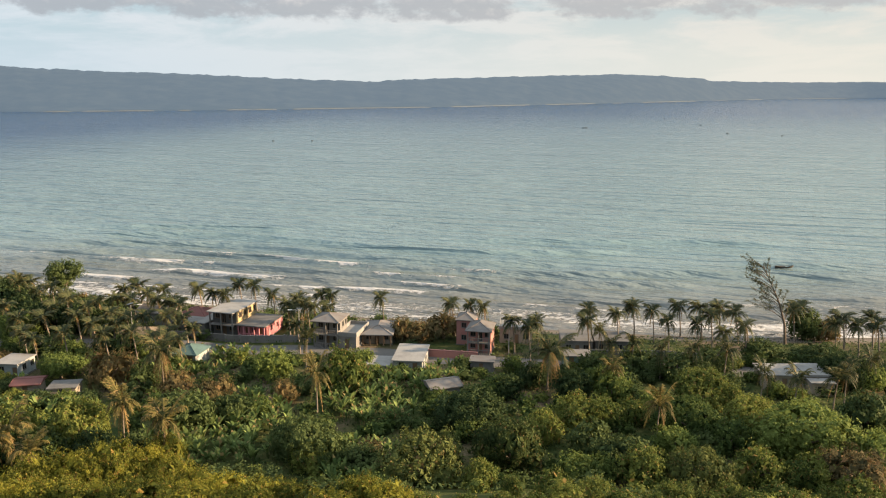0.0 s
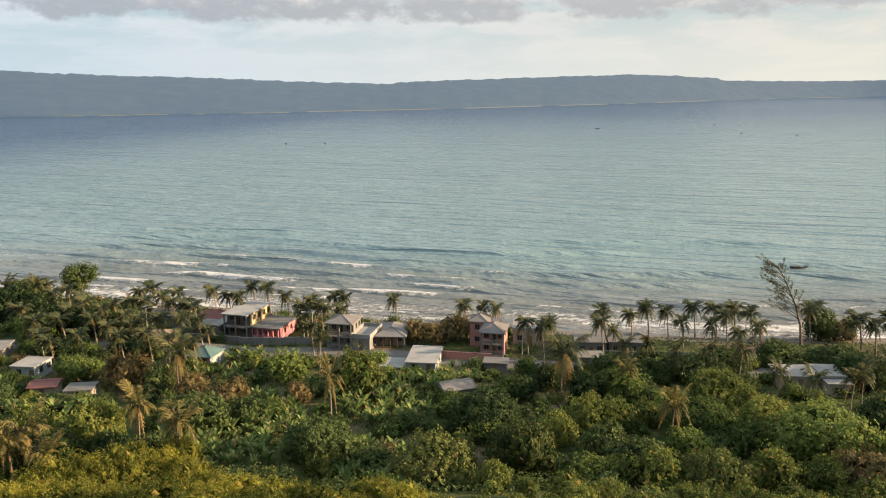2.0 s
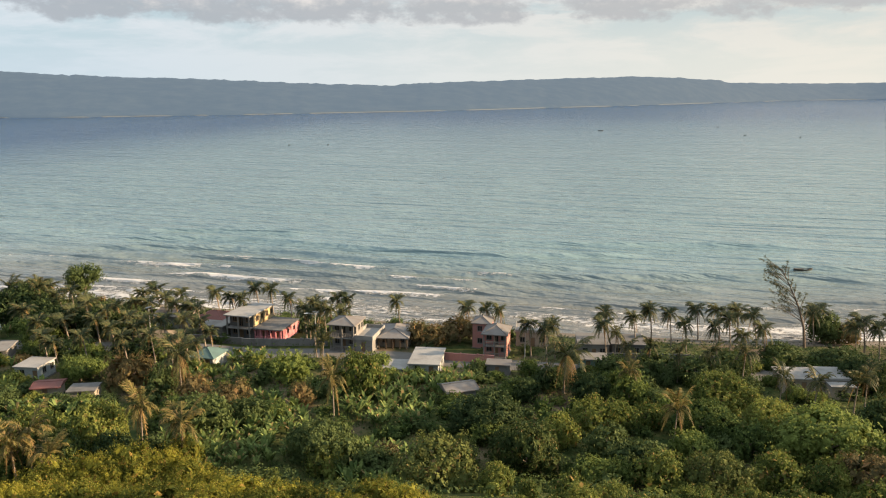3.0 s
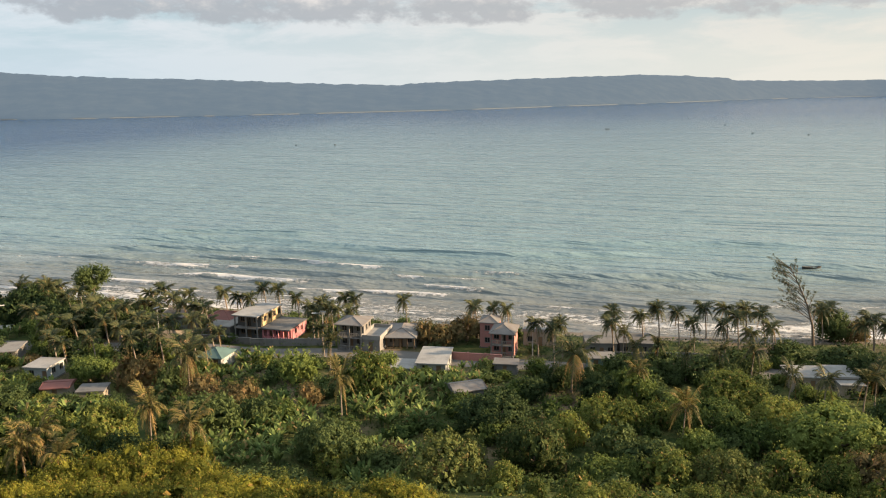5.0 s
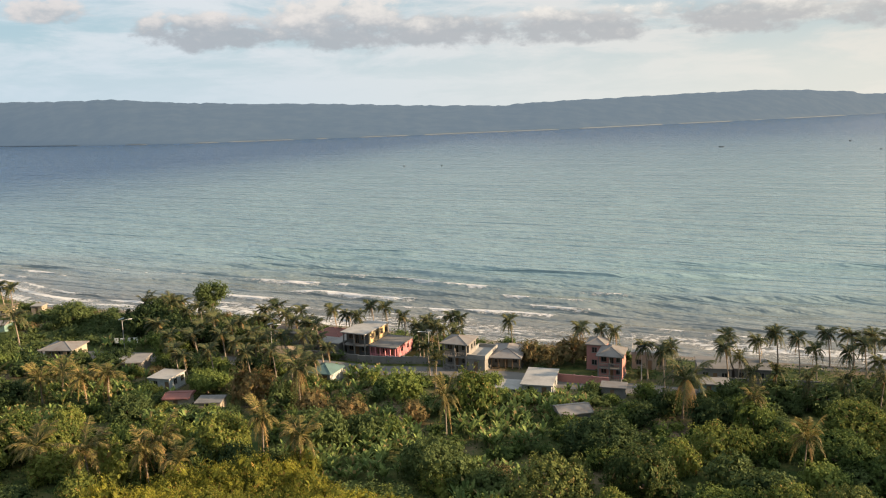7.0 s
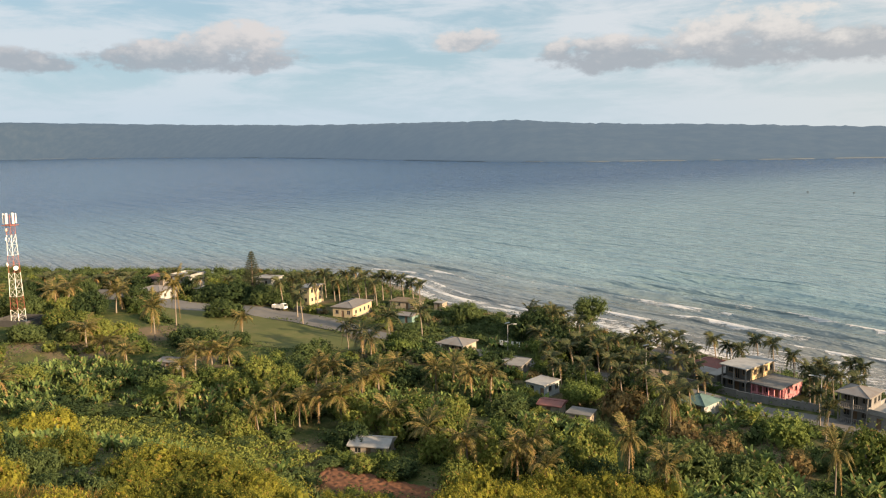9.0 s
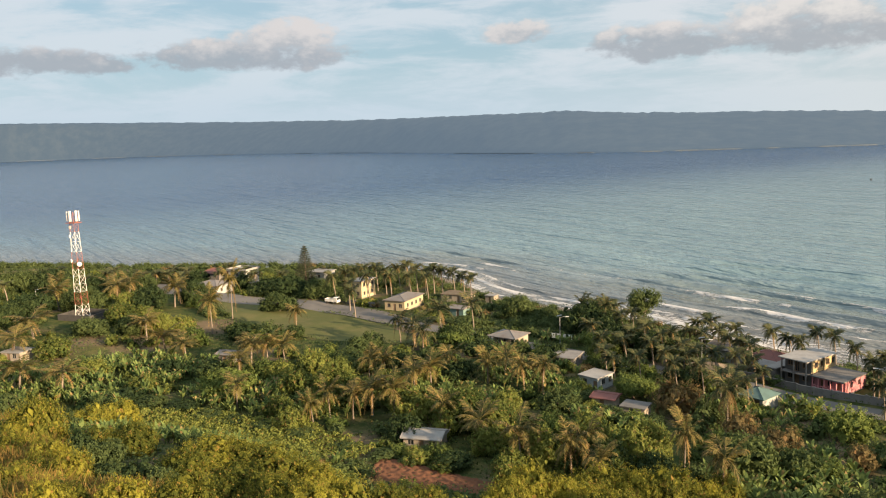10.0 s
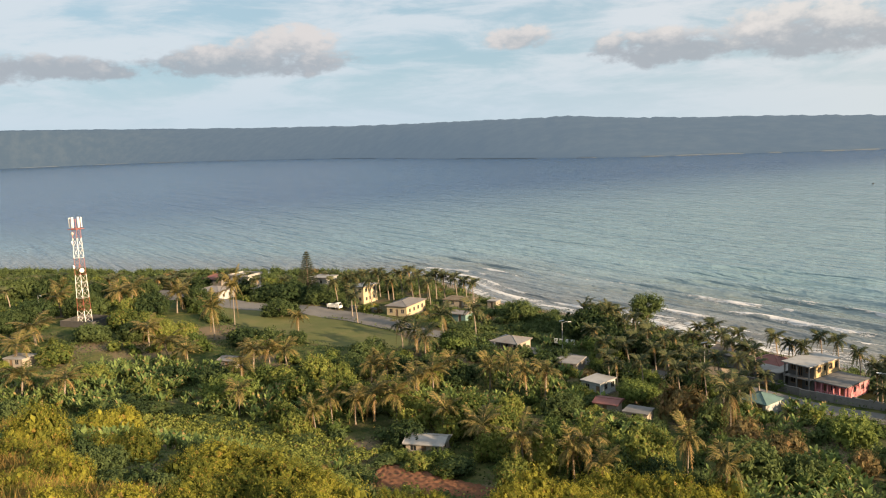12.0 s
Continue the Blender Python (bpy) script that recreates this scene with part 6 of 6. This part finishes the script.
def in_bananas(x, y):
    return any(((x - q[0]) / q[2]) ** 2 + ((y - q[1]) / q[3]) ** 2 < 1 for q in GROVES) or (x < -88 and 118 < radius(x, y) < 195 and vnoise(x / 24 + 3.3, y / 17 + 1.7) > 0.62)


plain = scatter(6500, -400, 120, 60, 228, 1.0, 1.6, lambda x, y: radius(x, y) > 88 and not in_bananas(x, y) and not before_field(x, y), np.random.default_rng(3), 0.2)
todo = []
for i, (x, y) in enumerate(plain):
    left = smooth01(math.degrees(math.atan2(-x, y)), 32, 50)
    pick = rng.random()
    inland = float(shore(x)) - y
    if x > 22 and inland < 24:
        continue
    if inland < 45:
        kind = DARK[i % 4] if pick < 0.93 else RUST[i % 2]
    elif pick < 0.4 - 0.2 * left:
        kind = GREEN[i % 3]
    elif pick < 0.75 - 0.35 * left:
        kind = DARK[i % 4]
    else:
        kind = GOLD[i % 4] if pick < 0.94 else RUST[i % 2]
    todo.append((kind, x, y, rng.uniform(0.4, 0.72), rng.uniform(0.7, 1.0)))
plant(todo, 0, "shrub_thicket", "low shrubs between the trees of the grove", "shrubs")

# leaning casuarina, conical pine
def casuarina(x, y):
    root = thing("casuarina", pose(x, y, ground_at(x, y), 0, 0, 0) @ Matrix.Scale(1.12, 4), "thin leaning casuarina with sparse windblown branches", "tree")
    g = np.random.default_rng(13)
    line = [Vector(q) for q in ((0, 0, -0.3), (-0.5, 0, 4.0), (-1.7, 0.2, 8), (-3.6, 0.3, 12), (-5.4, 0.4, 15.5))]
    part("trunk", Shape().tube(line, (0.3, 0.24, 0.17, 0.1, 0.04), 8).mesh("trunk", BARK), root)
    s, quads = Shape(), []
    for i in range(32):
        u = 0.28 + 0.7 * i / 32
        k = u * 4
        p = line[int(min(k, 3))].lerp(line[int(min(k, 3)) + 1], k - int(min(k, 3)))
        out = (-1.5 if i % 4 else 0.5) * g.uniform(0.5, 1.2)
        way = Vector((out, g.uniform(-0.5, 0.5), 1.0)).normalized()
        long = g.uniform(3.0, 7.5) * (1.2 - 0.65 * u) * (1.15 if out < 0 else 0.6)
        tip = p + way * long + Vector((-0.6, 0, -0.2))
        s.tube([p, p.lerp(tip, 0.5) + Vector((0, 0, 0.35)), tip], (0.07, 0.045, 0.02), 5)
        for j in range(6):
            w = 0.45 + 0.55 * j / 5
            c0 = p.lerp(tip, w)
            end = c0 + Vector((g.uniform(-1.1, 0.1), g.uniform(-0.5, 0.5), g.uniform(-0.1, 0.6)))
            s.tube([c0, end], (0.025, 0.01), 4)
            n = 15
            t0 = g.uniform(0, 1.1, n)[:, None]
            c = np.array(c0) * (1 - t0) + np.array(end) * t0 + g.normal(size=(n, 3)) * 0.1
            quads.append(leaf_quads(c, unit(g.normal(size=(n, 3))), 0.5, 0.075, g))
    tagged(part("branchwork", s.mesh("branchwork", BARK), root), kind="stuff")
    part("crown", quads_mesh("crown", np.concatenate(quads), LEAF_NEEDLE), root)


def conical_pine(x, y, high=16.5):
    root = thing("pine", pose(x, y, ground_at(x, y), 0, 0, 0), "tall conical pine with tiered open branches", "tree")
    g = np.random.default_rng(17)
    part("trunk", Shape().tube([(0, 0, -0.3), (0, 0, high * 0.5), (0, 0, high)], (0.3, 0.2, 0.04), 8).mesh("trunk", BARK), root)
    quads, s = [], Shape()
    for k in range(19):
        z = high * (0.12 + 0.86 * k / 19)
        r = 4.6 * (1 - z / high) ** 0.8 + 0.15
        for j in range(8):
            th = j * 0.785 + k * 0.5 + g.uniform(-0.2, 0.2)
            tip = np.array((math.cos(th) * r, math.sin(th) * r, z + 0.25 * r))
            s.tube([(0, 0, z), tuple(tip)], (0.04, 0.015), 4)
            n = 20 + int(14 * r)
            w = g.uniform(0.2, 1.0, n)[:, None]
            quads.append(leaf_quads(np.array((0, 0, z)) * (1 - w) + tip * w + g.normal(size=(n, 3)) * 0.1, unit(g.normal(size=(n, 3)) + (0, 0, 1)), 0.42, 0.14, g))
    tagged(part("branchwork", s.mesh("branchwork", BARK), root), kind="stuff")
    part("crown", quads_mesh("crown", np.concatenate(quads), LEAF_NEEDLE), root)


casuarina(73, 162)
conical_pine(-211, 174.4)


# ---- bananas, crop rows and undergrowth ----
def banana_quads(seed):
    g = np.random.default_rng(seed)
    quads = []
    for i in range(9):
        th, long, up = i * 0.8 + g.uniform(-0.3, 0.3), g.uniform(0.7, 1.7), g.uniform(1.3, 2.6)
        u = np.array([0, 0.35, 0.7, 1.0])
        line = np.stack([long * u * 0.8, u * 0, 0.7 + up * u - 0.75 * u ** 2.6], -1)
        w = np.array([0.07, 0.2, 0.19, 0.03])
        leaf = [[line[k] - (0, w[k], 0), line[k] + (0, w[k], 0), line[k + 1] + (0, w[k + 1], 0), line[k + 1] - (0, w[k + 1], 0)] for k in range(3)]
        quads += list(turned(np.array(leaf), th))
    for j in range(4):
        c0, c1 = math.cos(j * 1.571), math.sin(j * 1.571)
        d0, d1 = math.cos(j * 1.571 + 1.571), math.sin(j * 1.571 + 1.571)
        quads.append([(0.12 * c0, 0.12 * c1, -0.3), (0.12 * d0, 0.12 * d1, -0.3), (0.07 * d0, 0.07 * d1, 1.2), (0.07 * c0, 0.07 * c1, 1.2)])
    return np.array(quads, float)


def strewn(templates, xs, ys, scales, gen, tall=None):
    """Many copies of small plants as one array of faces, standing on the land."""
    out, zs = [], ground(xs, ys)
    for i in range(len(templates)):
        sel = np.arange(i, len(xs), len(templates))
        th = gen.uniform(0, 2 * math.pi, len(sel))
        c, s = np.cos(th)[:, None, None], np.sin(th)[:, None, None]
        k = scales[sel][:, None, None]
        q = templates[i][None]
        out.append(np.stack([(q[..., 0] * c - q[..., 1] * s) * k + xs[sel][:, None, None], (q[..., 0] * s + q[..., 1] * c) * k + ys[sel][:, None, None], q[..., 2] * k + zs[sel][:, None, None]], -1).reshape(-1, 4, 3))
    return np.concatenate(out)


def open_places(count, want, gen, reach=0.0, box=(-290, 120, 40, 212)):
    got = []
    for _ in range(count):
        x, y = gen.uniform(box[0], box[1]), gen.uniform(box[2], box[3])
        az = math.degrees(math.atan2(-x, y))
        if -36 < az < 74 and want(x, y) and free(x, y, reach):
            got.append((x, y))
    return np.array(got)


g = np.random.default_rng(23)
spots = open_places(26000, lambda x, y: in_bananas(x, y) and 92 < radius(x, y) < 200 and float(shore(x)) - y > 30, g, 0.0)
spots = np.array([q for q in spots if all((q[0] - t0[0]) ** 2 + (q[1] - t0[1]) ** 2 > (t0[2] * 0.6) ** 2 for t0 in taken)])
tagged(new("banana_plants", quads_mesh("banana_plants", strewn([banana_quads(i) for i in range(5)], spots[:, 0], spots[:, 1], g.uniform(0.75, 1.3, len(spots)), g), LEAF_BANANA)),
       "grove of banana plants with long torn leaves", "banana plants", kind="stuff")

rows = []
for k in range(32):
    for j in range(126):
        x, y = -146 + j * 0.45 + 0.15 * math.sin(j * 7.1 + k), 56 + k * 1.35 + 0.1 * math.sin(j * 3.3)
        y += 0.12 * (x + 110)
        if in_rows(x, y):
            rows.append((x, y))
rows = np.array(rows)
tuft = [crown_quads(140 + i, 0.75, 1.2, 34, 0.34, 5) for i in range(3)]
tagged(new("crop_plants", quads_mesh("crop_plants", strewn(tuft, rows[:, 0], rows[:, 1], g.uniform(0.7, 1.3, len(rows)), g), LEAF_LIME)),
       "rows of low leafy crop plants on the slope", "crop plants", kind="stuff")

# ploughed red soil
us = np.linspace(-87, -66, 110)
vs = np.linspace(0, 1, 60)
U, V = np.meshgrid(us, vs)
lo, hi = np.interp(us, [-87, -82, -75, -66], [84, 76.5, 79.5, 84]), np.interp(us, [-87, -66], [85.8, 88.7])
YY = lo[None] * (1 - V) + hi[None] * V
edge = np.minimum.reduce([V, 1 - V, (U + 87) / 21, (-66 - U) / 21])
ZZ = ground(U, YY) + np.where(edge > 0.01, 0.12 + 0.06 * np.sin(U * 1.2 + YY * 5.4) + 0.25 * (vnoise(U * 2.3, YY * 2.3) - 0.5), -0.3)
tagged(new("ploughed_soil", sheet("ploughed_soil", U, YY, ZZ, SOIL)), "freshly ploughed patch of red-brown earth", "soil", kind="stuff")


# low growth everywhere between
def carpet(count, want, mat, name, label, size, high, gen, freq=0.16, margin=9.0):
    xs, ys = gen.uniform(-290, 120, count), gen.uniform(24, 214, count)
    az = np.degrees(np.arctan2(-xs, ys))
    ok = (az > -37) & (az < 74) & (shore(xs) - ys > margin)
    xs, ys = xs[ok], ys[ok]
    ok = want(xs, ys)
    xs, ys = xs[ok], ys[ok]
    near = np.array([np.min((road_pts[:, 0] - a0) ** 2 + (road_pts[:, 1] - b0) ** 2) for a0, b0 in zip(xs, ys)])
    house_d = np.array([np.min(np.hypot(CARE[:, 0] - a0, CARE[:, 1] - b0) - CARE[:, 2] * 0.8) for a0, b0 in zip(xs, ys)])
    field = np.array([in_field(a0, b0) for a0, b0 in zip(xs, ys)])
    ok = (near > 12) & (house_d > 0) & ~field
    xs, ys = xs[ok], ys[ok]
    n = len(xs)
    lump = vnoise(xs * freq, ys * freq) * 0.6 + vnoise(xs * freq * 3.1 + 9, ys * freq * 3.1) * 0.4
    zs = ground(xs, ys) + np.maximum(lump - 0.25, 0.02) * high * gen.uniform(0.35, 1.0, n) ** 0.5
    nrm = unit(gen.normal(size=(n, 3)) * 0.7 + np.array([0, 0, 0.8]))
    s = size * gen.uniform(0.6, 1.4, n)
    tagged(new(name, quads_mesh(name, leaf_quads(np.stack([xs, ys, zs], -1), nrm, s, s * 0.55, gen), mat)), label, "undergrowth", kind="stuff")


g = np.random.default_rng(31)
carpet(120000, lambda x, y: (np.hypot(x, y) > 85) & (np.hypot(x, y) < 240) & (vnoise(x / 20, y / 20) > 0.2), LEAF_DARK, "undergrowth", "thick dark green undergrowth between the trees", 0.55, 2.6, g)
carpet(60000, lambda x, y: (shore(x) - y < 24) & (x > -125), LEAF_DARK, "beach_scrub", "low dark scrub along the top of the beach", 0.4, 1.0, g, 0.3, 2.5)
carpet(70000, lambda x, y: (np.hypot(x, y) > 36) & (vnoise(x / 17 + 5, y / 17) > 0.38) & (np.hypot(x, y) > 88) & ((np.hypot(x, y) < 105) | (x < -70)), LEAF_LIME, "dry_brush", "yellow-green brush on the sunlit slope", 0.28, 2.0, g)


# tall dry grass on the near slope
DRY_GRASS = ((-137.7, 47.8), (-146.9, 52.6), (-138.5, 51.3), (-128.5, 48.9), (-110.9, 38.7), (-114.4, 41.8), (-107.3, 41.2), (-96.8, 38.0), (-94.6, 33.2), (-93.8, 34.7), (-88.6, 34.3), (-84.2, 28.8), (-79.6, 28.4), (-72.8, 27.4), (-69.4, 27.2), (-67.6, 23.4), (-64.8, 23.8), (-99.6, 35.6), (-100.8, 38.0))
DRY_STALKS = ((-81.2, 35.3), (-83.1, 37.0), (-78.6, 36.1), (-73.2, 34.7), (-76.0, 37.5), (-71.7, 36.5), (-76.8, 40.4), (-72.7, 39.1), (-69.0, 37.9), (-68.7, 30.7), (-66.1, 32.0), (-65.5, 33.8))
g = np.random.default_rng(37)
blades = []
for x, y, n, spread in [(*q, 480, 1.25) for q in DRY_GRASS] + [(*q, 260, 1.4) for q in DRY_STALKS]:
    px, py = x + g.normal(size=n) * spread, y + g.normal(size=n) * spread
    foot = np.stack([px, py, ground(px, py) - 0.1], -1)
    way = unit(np.stack([g.normal(size=n) * 0.35 - 0.15, g.normal(size=n) * 0.35, np.ones(n)], -1))
    long = g.uniform(1.4, 3.6, n)[:, None] * min(1.0, n / 450)
    tip = foot + way * long + np.stack([way[:, 0], way[:, 1], -0.15 * np.ones(n)], -1) * long * 0.4
    a0 = g.uniform(0, 6.28, n)
    side = np.stack([np.cos(a0), np.sin(a0), np.zeros(n)], -1) * 0.04
    mid = foot + way * long * 0.6
    blades += [np.stack([foot - side, foot + side, mid + side, mid - side], 1), np.stack([mid - side, mid + side, tip + side * 0.2, tip - side * 0.2], 1)]
tagged(new("tall_grass", quads_mesh("tall_grass", np.concatenate(blades), LEAF_STRAW)), "tall dry golden grass on the near slope", "grass", kind="stuff")
